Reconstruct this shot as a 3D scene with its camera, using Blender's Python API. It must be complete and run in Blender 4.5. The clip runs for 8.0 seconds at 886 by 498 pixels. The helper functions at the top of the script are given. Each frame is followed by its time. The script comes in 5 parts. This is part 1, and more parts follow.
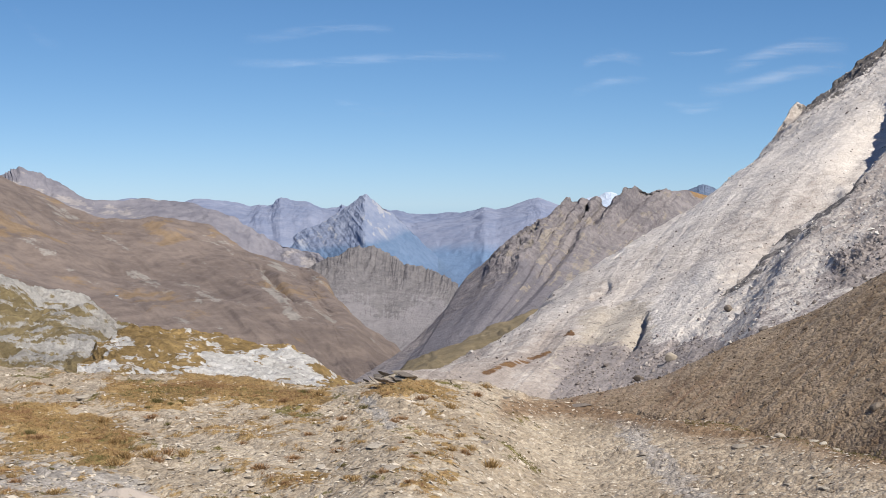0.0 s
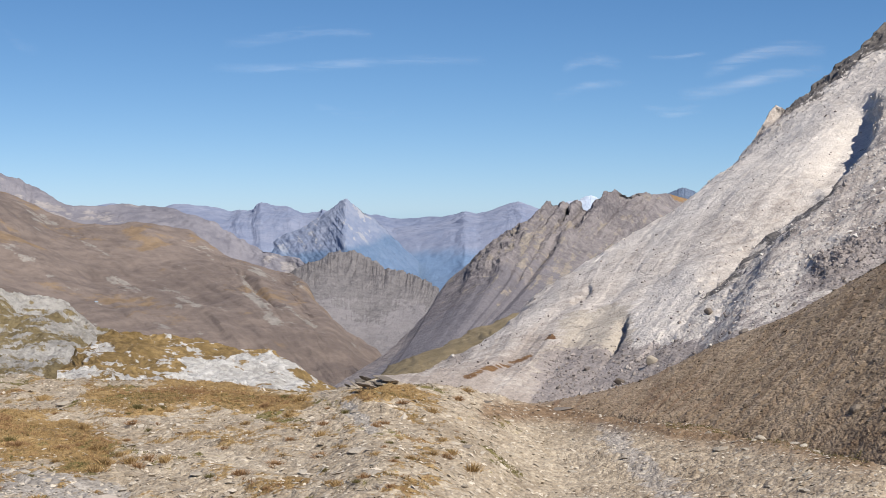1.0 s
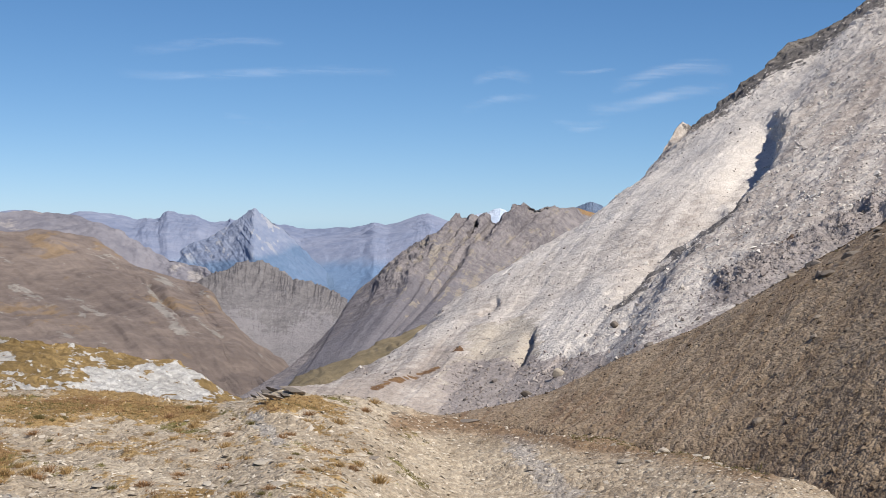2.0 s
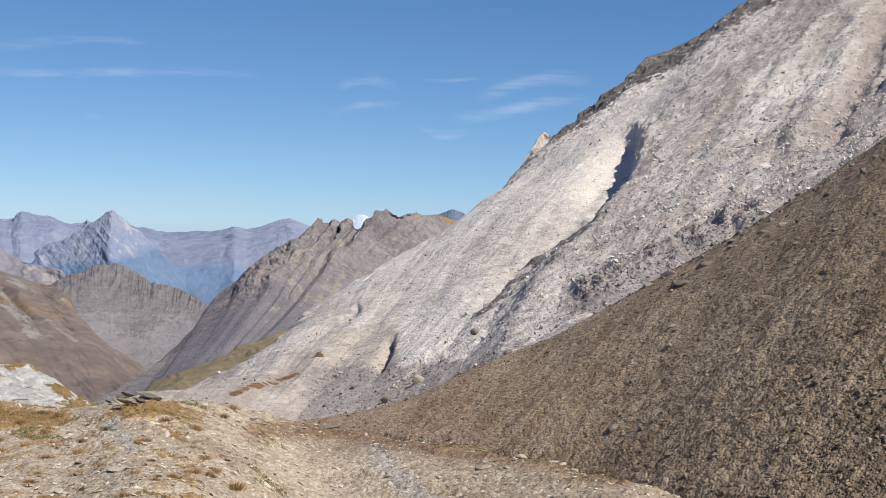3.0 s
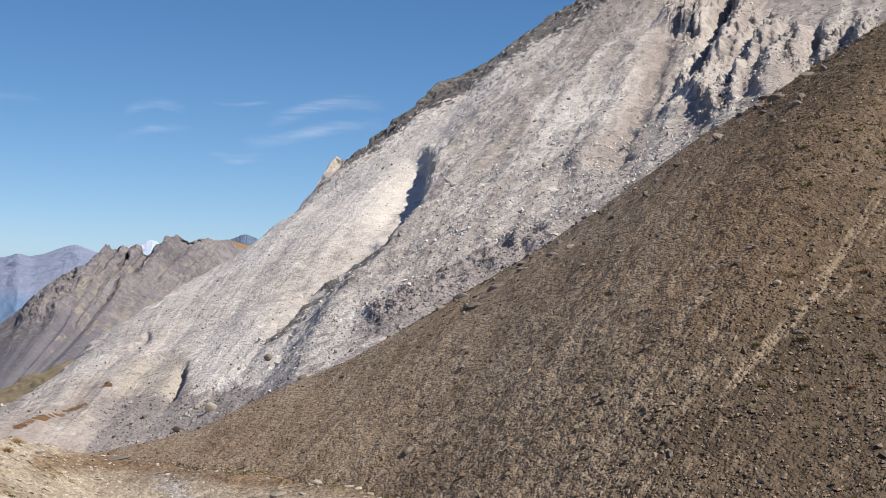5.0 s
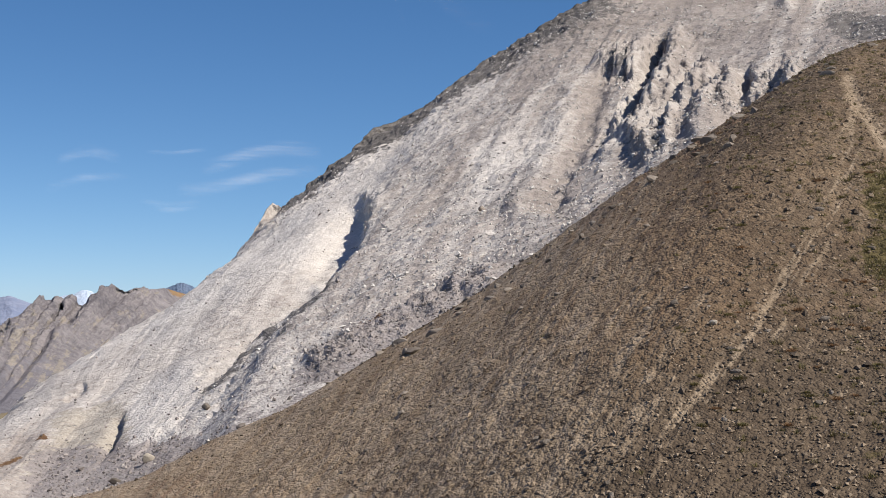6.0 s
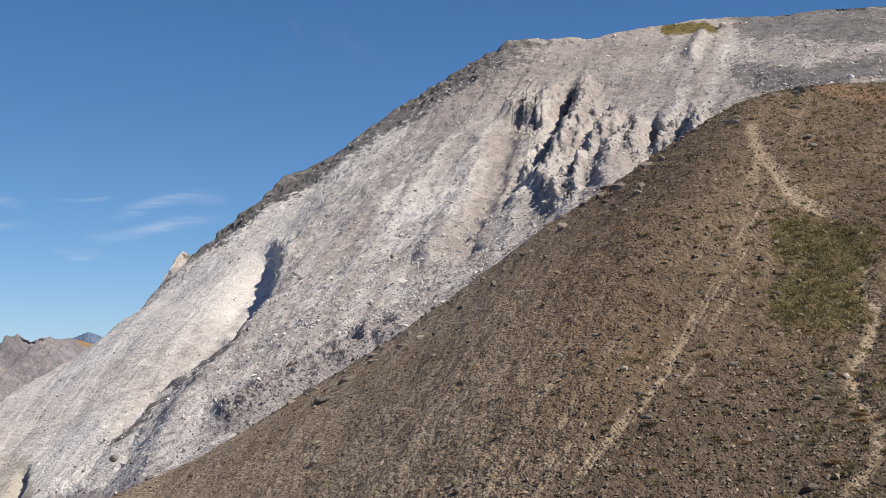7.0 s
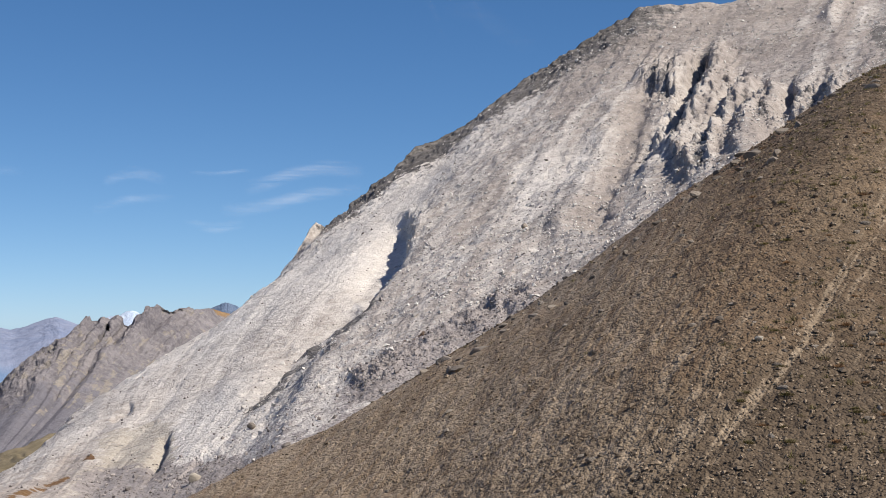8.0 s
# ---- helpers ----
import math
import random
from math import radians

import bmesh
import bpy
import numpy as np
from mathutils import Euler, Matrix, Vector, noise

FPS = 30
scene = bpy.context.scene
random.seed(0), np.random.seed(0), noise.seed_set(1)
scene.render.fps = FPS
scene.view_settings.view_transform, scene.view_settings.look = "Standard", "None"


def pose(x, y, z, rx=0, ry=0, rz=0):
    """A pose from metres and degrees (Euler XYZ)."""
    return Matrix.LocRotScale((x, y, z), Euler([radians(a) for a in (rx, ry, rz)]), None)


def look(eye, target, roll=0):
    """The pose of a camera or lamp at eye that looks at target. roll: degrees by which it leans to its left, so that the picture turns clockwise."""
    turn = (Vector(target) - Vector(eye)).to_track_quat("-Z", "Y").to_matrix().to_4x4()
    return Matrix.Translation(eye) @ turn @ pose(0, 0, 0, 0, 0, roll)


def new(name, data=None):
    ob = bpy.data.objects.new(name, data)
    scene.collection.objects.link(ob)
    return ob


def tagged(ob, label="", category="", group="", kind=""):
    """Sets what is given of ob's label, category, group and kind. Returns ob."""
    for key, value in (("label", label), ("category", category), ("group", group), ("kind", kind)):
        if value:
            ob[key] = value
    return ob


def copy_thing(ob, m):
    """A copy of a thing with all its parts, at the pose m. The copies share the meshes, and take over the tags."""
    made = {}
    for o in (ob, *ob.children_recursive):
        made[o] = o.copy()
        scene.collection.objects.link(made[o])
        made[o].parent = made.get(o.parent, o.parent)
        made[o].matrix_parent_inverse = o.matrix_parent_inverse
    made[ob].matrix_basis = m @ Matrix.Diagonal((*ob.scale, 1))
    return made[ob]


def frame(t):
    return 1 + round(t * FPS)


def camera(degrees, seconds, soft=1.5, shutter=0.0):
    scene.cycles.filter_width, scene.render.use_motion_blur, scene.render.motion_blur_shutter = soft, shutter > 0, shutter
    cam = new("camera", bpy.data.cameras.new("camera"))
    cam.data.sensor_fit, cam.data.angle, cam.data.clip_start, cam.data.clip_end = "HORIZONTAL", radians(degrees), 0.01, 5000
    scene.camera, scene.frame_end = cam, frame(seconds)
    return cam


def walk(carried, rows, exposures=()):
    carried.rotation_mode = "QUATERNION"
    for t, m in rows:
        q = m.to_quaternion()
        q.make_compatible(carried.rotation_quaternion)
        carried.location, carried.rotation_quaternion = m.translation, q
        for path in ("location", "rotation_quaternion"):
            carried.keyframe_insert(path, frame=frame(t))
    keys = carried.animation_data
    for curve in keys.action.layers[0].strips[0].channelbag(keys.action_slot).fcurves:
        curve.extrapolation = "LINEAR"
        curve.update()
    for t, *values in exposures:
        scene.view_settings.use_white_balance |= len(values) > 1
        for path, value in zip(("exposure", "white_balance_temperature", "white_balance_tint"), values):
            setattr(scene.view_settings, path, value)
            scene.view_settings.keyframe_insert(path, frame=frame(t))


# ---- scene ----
cam = camera(34.82, 8.0, soft=0.5)
EYE = 1.7
PATH = [
    (0, pose(0, 0, EYE, 88.20, 0.08, 0.00)),
    (0.5, pose(0, 0, EYE, 88.34, 0.15, -0.37)),
    (1, pose(0, 0, EYE, 88.37, 0.30, -0.79)),
    (1.2, pose(0, 0, EYE, 88.40, 0.22, -1.32)),
    (2.3, pose(0, 0, EYE, 89.13, -0.60, -6.05)),
    (2.5, pose(0, 0, EYE, 89.29, -0.69, -7.24)),
    (3, pose(0, 0, EYE, 89.18, -1.35, -10.05)),
    (3.5, pose(0, 0, EYE, 89.64, -1.08, -12.26)),
    (4, pose(0, 0, EYE, 89.97, -1.17, -16.27)),
    (4.2, pose(0, 0, EYE, 90.03, -1.35, -18.02)),
    (4.4, pose(0, 0, EYE, 90.10, -1.34, -18.73)),
    (4.7, pose(0, 0, EYE, 90.19, -1.14, -18.78)),
    (5, pose(0, 0, EYE, 90.32, -0.80, -18.42)),
    (5.3, pose(0, 0, EYE, 90.59, -0.44, -18.44)),
    (5.5, pose(0, 0, EYE, 90.91, -0.12, -19.00)),
    (6, pose(0, 0, EYE, 92.15, 0.12, -20.92)),
    (6.5, pose(0, 0, EYE, 93.88, 0.28, -23.74)),
    (7, pose(0, 0, EYE, 94.06, 0.54, -24.48)),
    (7.5, pose(0, 0, EYE, 93.35, 0.68, -23.06)),
    (8, pose(0, 0, EYE, 92.89, 0.56, -19.15)),
]
walk(cam, PATH)

# ---- light: late-morning sun from behind on the right, clear alpine sky ----
SUN_AZ, SUN_EL = 142.0, 46.0
world = bpy.data.worlds.new("alpine_sky")
scene.world = world
world.use_nodes = True
wn = world.node_tree
sky = wn.nodes.new("ShaderNodeTexSky")
sky.sky_type = "NISHITA"
sky.sun_disc = False
sky.sun_elevation, sky.sun_rotation = radians(SUN_EL), radians(SUN_AZ)
sky.altitude, sky.air_density, sky.dust_density, sky.ozone_density = 2600.0, 0.6, 1.0, 1.0
# thin dry air: each colour of the sky is scaled and deepened a little towards the zenith
apart, whole = wn.nodes.new("ShaderNodeSeparateColor"), wn.nodes.new("ShaderNodeCombineColor")
wn.links.new(sky.outputs[0], apart.inputs[0])
for channel, (power, gain) in enumerate(((1.08, 10.2), (0.87, 10.6), (0.72, 11.75))):
    thin, deepen, raise_up = [wn.nodes.new("ShaderNodeMath") for _ in range(3)]
    thin.operation, deepen.operation, raise_up.operation = "MULTIPLY", "POWER", "MULTIPLY"
    thin.inputs[1].default_value, deepen.inputs[1].default_value, raise_up.inputs[1].default_value = 0.0877, power, gain
    wn.links.new(apart.outputs[channel], thin.inputs[0])
    wn.links.new(thin.outputs[0], deepen.inputs[0])
    wn.links.new(deepen.outputs[0], raise_up.inputs[0])
    least = wn.nodes.new("ShaderNodeMath")
    least.operation, least.inputs[1].default_value = "MAXIMUM", (0.57, 0.9, 0.0)[channel]
    wn.links.new(raise_up.outputs[0], least.inputs[0])
    wn.links.new(least.outputs[0], whole.inputs[channel])
wn.links.new(whole.outputs[0], wn.nodes["Background"].inputs[0])
wn.nodes["Background"].inputs[1].default_value = 0.062
sun = new("sun", bpy.data.lights.new("sun", "SUN"))
sun.data.energy, sun.data.angle, sun.data.color = 4.4, radians(0.53), (1.0, 0.945, 0.87)
sun_from = Vector((math.sin(radians(SUN_AZ)) * math.cos(radians(SUN_EL)),
                   math.cos(radians(SUN_AZ)) * math.cos(radians(SUN_EL)), math.sin(radians(SUN_EL))))
sun.matrix_world = look(sun_from * 900, (0, 0, 0))
scene.view_settings.exposure = 0.5

# ---- materials ----
class Nodes:
    """A few shorthands for building a node material."""

    def __init__(self, name, roughness=0.9):
        self.mat = bpy.data.materials.new(name)
        self.mat.use_nodes = True
        self.t = self.mat.node_tree
        self.b = self.t.nodes["Principled BSDF"]
        self.b.inputs["Roughness"].default_value = roughness
        self.b.inputs["Specular IOR Level"].default_value = 0.25
        self.co = self.t.nodes.new("ShaderNodeTexCoord").outputs["Object"]

    def put(self, socket, value):
        if isinstance(value, bpy.types.NodeSocket):
            self.t.links.new(value, socket)
        elif isinstance(value, (int, float)):
            socket.default_value = value
        else:
            socket.default_value = (*value, 1.0) if len(socket.default_value) == 4 else value

    def noise(self, scale, detail=6.0, rough=0.6, stretch=None, warp=0.0):
        co = self.co
        if stretch:
            m = self.t.nodes.new("ShaderNodeMapping")
            m.inputs["Rotation"].default_value = [radians(a) for a in stretch[0]]
            m.inputs["Scale"].default_value = stretch[1]
            self.t.links.new(co, m.inputs[0])
            co = m.outputs[0]
        n = self.t.nodes.new("ShaderNodeTexNoise")
        self.t.links.new(co, n.inputs["Vector"])
        n.inputs["Scale"].default_value, n.inputs["Detail"].default_value = scale, detail
        n.inputs["Roughness"].default_value, n.inputs["Distortion"].default_value = rough, warp
        return n.outputs["Fac"]

    def cells(self, scale, output="Distance", feature="F1"):
        n = self.t.nodes.new("ShaderNodeTexVoronoi")
        n.feature = feature
        self.t.links.new(self.co, n.inputs["Vector"])
        n.inputs["Scale"].default_value = scale
        return n.outputs[output]

    def attr(self, name):
        n = self.t.nodes.new("ShaderNodeAttribute")
        n.attribute_name = name
        return n.outputs["Fac"]

    def random(self):
        return self.t.nodes.new("ShaderNodeObjectInfo").outputs["Random"]

    def island(self):
        return self.t.nodes.new("ShaderNodeNewGeometry").outputs["Random Per Island"]

    def math(self, op, a, b=0.0):
        n = self.t.nodes.new("ShaderNodeMath")
        n.operation = op
        self.put(n.inputs[0], a), self.put(n.inputs[1], b)
        return n.outputs[0]

    def step(self, value, low, high):
        n = self.t.nodes.new("ShaderNodeMapRange")
        n.interpolation_type = "SMOOTHSTEP"
        self.put(n.inputs["Value"], value)
        n.inputs["From Min"].default_value, n.inputs["From Max"].default_value = low, high
        return n.outputs["Result"]

    def mix(self, fac, a, b, blend="MIX"):
        n = self.t.nodes.new("ShaderNodeMix")
        n.data_type, n.blend_type = "RGBA", blend
        self.put(n.inputs["Factor"], fac), self.put(n.inputs["A"], a), self.put(n.inputs["B"], b)
        return n.outputs["Result"]

    def bump(self, height, distance, strength=1.0, under=None):
        n = self.t.nodes.new("ShaderNodeBump")
        n.inputs["Distance"].default_value, n.inputs["Strength"].default_value = distance, strength
        self.put(n.inputs["Height"], height)
        if under:
            self.t.links.new(under, n.inputs["Normal"])
        return n.outputs["Normal"]

    def done(self, colour, normal=None):
        self.put(self.b.inputs["Base Color"], colour)
        if normal:
            self.t.links.new(normal, self.b.inputs["Normal"])
        return self.mat


def terrain_mat(name, dark, light, size, layers=(), bumps=(), rubble=(), roughness=0.92, stretch=None):
    """Two tones varied at two scales of `size` metres; layers (mask, dark, light, edge size) laid over it; bumps (size, height);
    rubble (size, height, contrast): small stones in the surface, each with its own tone."""
    n = Nodes(name, roughness)
    grain = n.noise(6.0 / size, 8, 0.7, stretch)
    broad = n.noise(0.6 / size, 5, 0.6, stretch)
    tone = n.step(n.math("ADD", n.math("MULTIPLY", grain, 0.6), n.math("MULTIPLY", broad, 0.4)), 0.36, 0.64)
    colour = n.mix(tone, dark, light)
    for mask, c0, c1, edge, *soft in layers:
        wob = n.noise(1.0 / edge, 8, 0.7)
        m = n.step(n.math("ADD", n.attr(mask), n.math("MULTIPLY", n.math("SUBTRACT", wob, 0.5), 1.0 if soft else 2.2)), *((0.05, 0.95) if soft else (0.40, 0.60)))
        colour = n.mix(m, colour, n.mix(tone, c0, c1))
    normal = None
    for size_r, h, contrast in rubble:
        cell = n.step(n.cells(1.0 / size_r, "Color"), 0.1, 0.9)
        colour = n.mix(n.math("MULTIPLY", cell, contrast), colour, n.mix(1.0, colour, (0.42, 0.40, 0.38), "MULTIPLY"))
        normal = n.bump(n.math("SUBTRACT", 1.0, n.cells(1.0 / size_r)), h, 1.0, normal)
    for size_b, h in bumps:
        normal = n.bump(n.noise(1.0 / size_b, 8, 0.72), h, 1.0, normal)
    return n.done(colour, normal)


M_WHITE = terrain_mat("white_gypsum_scree", (0.585, 0.53, 0.474), (0.715, 0.66, 0.60), 9.0,
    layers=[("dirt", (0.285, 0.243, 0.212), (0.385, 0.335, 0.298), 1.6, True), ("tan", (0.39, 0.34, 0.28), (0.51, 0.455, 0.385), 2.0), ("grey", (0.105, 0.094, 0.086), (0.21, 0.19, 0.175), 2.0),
            ("purple", (0.25, 0.217, 0.20), (0.38, 0.338, 0.316), 2.0), ("heath", (0.12, 0.06, 0.03), (0.22, 0.13, 0.06), 2.0),
            ("turf", (0.10, 0.075, 0.02), (0.17, 0.13, 0.04), 2.0)],
    bumps=[(3.0, 0.2), (0.8, 0.08)], rubble=[(0.6, 0.08, 0.12), (0.2, 0.08, 0.24)])
M_BROWN = terrain_mat("brown_scree_slope", (0.180, 0.116, 0.068), (0.275, 0.188, 0.112), 2.5,
    layers=[("stony", (0.085, 0.060, 0.039), (0.16, 0.116, 0.076), 0.8, True), ("red", (0.19, 0.105, 0.06), (0.29, 0.175, 0.105), 1.0),
            ("path", (0.275, 0.203, 0.132), (0.405, 0.315, 0.222), 0.5, True), ("green", (0.07, 0.052, 0.02), (0.14, 0.108, 0.045), 0.45)],
    bumps=[(0.8, 0.06)], rubble=[(0.16, 0.06, 0.34), (0.06, 0.035, 0.45)])
M_GROUND = terrain_mat("pale_stony_ground", (0.365, 0.295, 0.21), (0.58, 0.495, 0.378), 1.6,
    layers=[("slab", (0.33, 0.30, 0.262), (0.48, 0.44, 0.39), 0.5), ("mat", (0.24, 0.155, 0.065), (0.45, 0.31, 0.14), 0.35),
            ("green", (0.15, 0.13, 0.045), (0.28, 0.24, 0.09), 0.3), ("track", (0.38, 0.345, 0.30), (0.54, 0.495, 0.44), 0.6), ("earth", (0.20, 0.13, 0.078), (0.35, 0.25, 0.16), 0.5, True)],
    bumps=[(0.35, 0.03)], rubble=[(0.15, 0.045, 0.42), (0.05, 0.02, 0.5)])
M_OUTCROP = terrain_mat("limestone_with_dry_turf", (0.54, 0.52, 0.49), (0.78, 0.76, 0.725), 3.0,
    layers=[("mat", (0.21, 0.14, 0.055), (0.42, 0.29, 0.125), 0.6)], bumps=[(1.2, 0.2), (0.3, 0.08)], rubble=[(0.5, 0.1, 0.35), (0.2, 0.05, 0.35)])
M_CRAG = terrain_mat("grey_lichen_crag", (0.34, 0.32, 0.29), (0.57, 0.545, 0.505), 5.0,
    layers=[("mat", (0.20, 0.155, 0.08), (0.33, 0.26, 0.135), 2.0)], bumps=[(2.0, 0.4), (0.5, 0.15)], rubble=[(0.9, 0.25, 0.35)])
# Grassland tones are greyed a little towards mauve to imitate mid-distance haze.
M_HILL = terrain_mat("brown_alpine_grassland", (0.13, 0.103, 0.09), (0.228, 0.181, 0.152), 110.0,
    layers=[("rock", (0.20, 0.18, 0.16), (0.33, 0.30, 0.265), 25.0), ("ochre", (0.18, 0.125, 0.078), (0.268, 0.192, 0.122), 60.0)],
    bumps=[(60.0, 6.0), (12.0, 1.5)])
# Brown ridge shifted to grey-violet in its base colour, imitating haze.
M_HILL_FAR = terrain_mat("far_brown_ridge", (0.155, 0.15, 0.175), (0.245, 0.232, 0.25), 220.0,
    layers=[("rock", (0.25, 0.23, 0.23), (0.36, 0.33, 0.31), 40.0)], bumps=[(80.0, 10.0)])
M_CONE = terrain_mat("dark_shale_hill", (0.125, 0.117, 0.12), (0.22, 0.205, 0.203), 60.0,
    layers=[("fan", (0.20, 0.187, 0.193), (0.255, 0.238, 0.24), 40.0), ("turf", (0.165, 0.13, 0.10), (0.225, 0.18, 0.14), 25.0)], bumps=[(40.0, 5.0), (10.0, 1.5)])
# Rock and scree lean purple-blue in base colour, standing for haze.
M_RIDGE = terrain_mat("grey_brown_rock_ridge", (0.14, 0.126, 0.134), (0.30, 0.268, 0.26), 30.0,
    layers=[("scree", (0.162, 0.15, 0.163), (0.215, 0.199, 0.212), 20.0), ("ochre", (0.24, 0.15, 0.07), (0.32, 0.20, 0.10), 15.0), ("tan", (0.22, 0.19, 0.16), (0.35, 0.305, 0.255), 14.0)],
    bumps=[(22.0, 5.0), (6.0, 1.6)])
M_MEADOW = terrain_mat("dry_valley_meadow", (0.17, 0.133, 0.075), (0.26, 0.205, 0.12), 30.0, bumps=[(6.0, 0.5)])
# No haze is modelled; its blue is put into these far base colours.
M_FAR = terrain_mat("distant_haze_blue_range", (0.16, 0.193, 0.283), (0.25, 0.275, 0.358), 300.0,
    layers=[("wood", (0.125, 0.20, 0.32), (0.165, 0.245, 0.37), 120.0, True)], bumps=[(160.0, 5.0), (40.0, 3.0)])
# Limestone and forest tones are blued here in place of haze.
M_PYR = terrain_mat("haze_tinted_pale_limestone_peak", (0.165, 0.203, 0.295), (0.245, 0.272, 0.345), 110.0,
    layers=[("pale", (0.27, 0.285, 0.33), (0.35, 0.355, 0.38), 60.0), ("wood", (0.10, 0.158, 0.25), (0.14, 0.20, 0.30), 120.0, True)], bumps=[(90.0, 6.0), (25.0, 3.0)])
# Aerial blue is mixed into the base tones of far peaks and snow.
M_BLUE = terrain_mat("distant_haze_blue_peaks", (0.10, 0.14, 0.21), (0.17, 0.21, 0.29), 300.0, bumps=[(90.0, 20.0)])
M_SNOW = terrain_mat("haze_blued_snow_peaks", (0.36, 0.44, 0.56), (0.55, 0.61, 0.70), 300.0, bumps=[(90.0, 20.0)])


def stone_mat(name, dark, light, size=0.3, single=False):
    n = Nodes(name, 0.88)
    pickone = n.random() if single else n.island()
    tone = n.math("ADD", n.math("MULTIPLY", pickone, 0.75), n.math("MULTIPLY", n.noise(3.0 / size, 6, 0.65), 0.35))
    colour = n.mix(n.step(tone, 0.1, 1.0), dark, light)
    return n.done(colour, n.bump(n.noise(2.0 / size, 8, 0.7), size * 0.12))


M_STONE_PALE = stone_mat("pale_slate_chips", (0.26, 0.22, 0.17), (0.58, 0.51, 0.415), 0.15)
M_STONE_BROWN = stone_mat("brown_scree_stones", (0.072, 0.053, 0.038), (0.31, 0.235, 0.162), 0.2)
M_STONE_WHITE = stone_mat("white_gypsum_blocks", (0.36, 0.325, 0.295), (0.60, 0.56, 0.515), 0.4)
M_STONE_PURPLE = stone_mat("purple_grey_blocks", (0.16, 0.138, 0.125), (0.36, 0.318, 0.292), 0.4)
M_BOULDER_PALE = stone_mat("pale_boulder_rock", (0.26, 0.225, 0.18), (0.44, 0.39, 0.32), 0.4, True)
M_BOULDER_DARK = stone_mat("dark_boulder_rock", (0.11, 0.09, 0.072), (0.25, 0.21, 0.17), 0.4, True)
M_BEDROCK = stone_mat("pinkish_bedrock", (0.32, 0.268, 0.225), (0.45, 0.39, 0.335), 0.5, True)
M_SLAB = stone_mat("dark_slate_slab", (0.11, 0.095, 0.08), (0.24, 0.205, 0.17), 0.4, True)


def blade_mat(name, root, tip):
    n = Nodes(name, 0.75)
    return n.done(n.mix(n.island(), root, tip))


M_STRAW = blade_mat("ochre_dry_grass", (0.22, 0.135, 0.055), (0.46, 0.32, 0.15))
M_OLIVE = blade_mat("olive_grass", (0.085, 0.072, 0.024), (0.20, 0.165, 0.068))
M_RUST = blade_mat("rust_heather", (0.18, 0.10, 0.05), (0.36, 0.22, 0.11))


def cloud_mat(name):
    """Thin ice cloud: white, and clear where it thins out."""
    n = Nodes(name, 1.0)
    n.put(n.b.inputs["Base Color"], (0.85, 0.87, 0.90))
    wisps = n.noise(0.004, 8, 0.6, ((0, -5, 0), (1.0, 1.0, 9.0)), 0.6)
    alpha = n.math("MULTIPLY", n.attr("thick"), n.step(wisps, 0.34, 0.78))
    n.put(n.b.inputs["Alpha"], alpha)
    return n.mat


M_CLOUD = cloud_mat("thin_cirrus")

M_WALL = stone_mat("hut_stone_wall", (0.22, 0.21, 0.20), (0.32, 0.31, 0.30), 0.6, True)
M_ROOF = stone_mat("hut_blue_grey_roof", (0.16, 0.21, 0.27), (0.24, 0.30, 0.37), 0.6, True)
M_POST = stone_mat("weathered_post", (0.40, 0.37, 0.33), (0.60, 0.57, 0.52), 0.2, True)

# ---- the plan: lines of the land as (bearing, elevation, distance) from the pass ----
BASE = [(-1.01, -1.93, -7.17, 90), (1.75, -1.01, -7.24, 90), (4.95, -0.09, -7.40, 90), (8.33, 1.06, -7.71, 90), (11.43, 2.44, -8.21, 90), (13.06, 3.82, -8.60, 90), (15.75, 5.87, -8.76, 87), (18.03, 7.91, -8.32, 85), (20.34, 10.15, -7.42, 84), (22.20, 12.17, -5.39, 86), (24.77, 14.80, -4.08, 88), (26.88, 17.49, -2.72, 91), (29.19, 20.44, -1.34, 93), (31.03, 23.43, 0.24, 95), (32.87, 26.43, 1.86, 95), (35.36, 30.14, 4.36, 95), (38.25, 34.05, 6.51, 96), (40.86, 37.86, 8.03, 98), (43.39, 41.76, 8.57, 102)]
TOP = [(-1.01, -6.9, 105), (1.75, -5.94, 140), (4.95, -3.82, 165), (6.08, -2.89, 172), (7.21, -2.11, 178), (8.33, -1.41, 185), (9.44, -0.73, 190), (10.55, 0.24, 196), (11.1, 0.65, 198), (11.25, 0.47, 199), (12.4, 1.43, 207), (12.93, 1.95, 211), (13.06, 2.4, 212), (13.32, 2.76, 213), (13.58, 3.35, 215), (13.8, 3.76, 216), (14.0, 4.03, 217), (14.25, 3.87, 218), (14.56, 3.76, 219), (15.05, 4.26, 222), (15.9, 5.15, 225), (17.06, 6.04, 229), (17.86, 6.82, 231), (18.09, 7.05, 232), (19.12, 7.39, 235), (20.27, 8.09, 238), (21.64, 9.12, 241), (22.56, 9.74, 243), (25.77, 11.41, 247), (26.8, 11.86, 248), (27.31, 12.26, 248), (28.52, 12.35, 249), (30.08, 12.39, 250), (30.4, 12.27, 251), (31.9, 12.62, 252), (34.68, 12.97, 254), (38.0, 12.96, 258), (39.97, 13.09, 261), (42.19, 13.05, 265), (43.39, 12.75, 268)]
TOE = [(4.04, -8.01, 44), (7.01, -8.15, 41), (10.6, -8.79, 37), (13.9, -9.12, 34), (17.5, -9.78, 31), (19.36, -10.03, 28), (26, -10.4, 25), (33, -10.8, 24), (44, -11, 23), (54, -10.5, 23)]
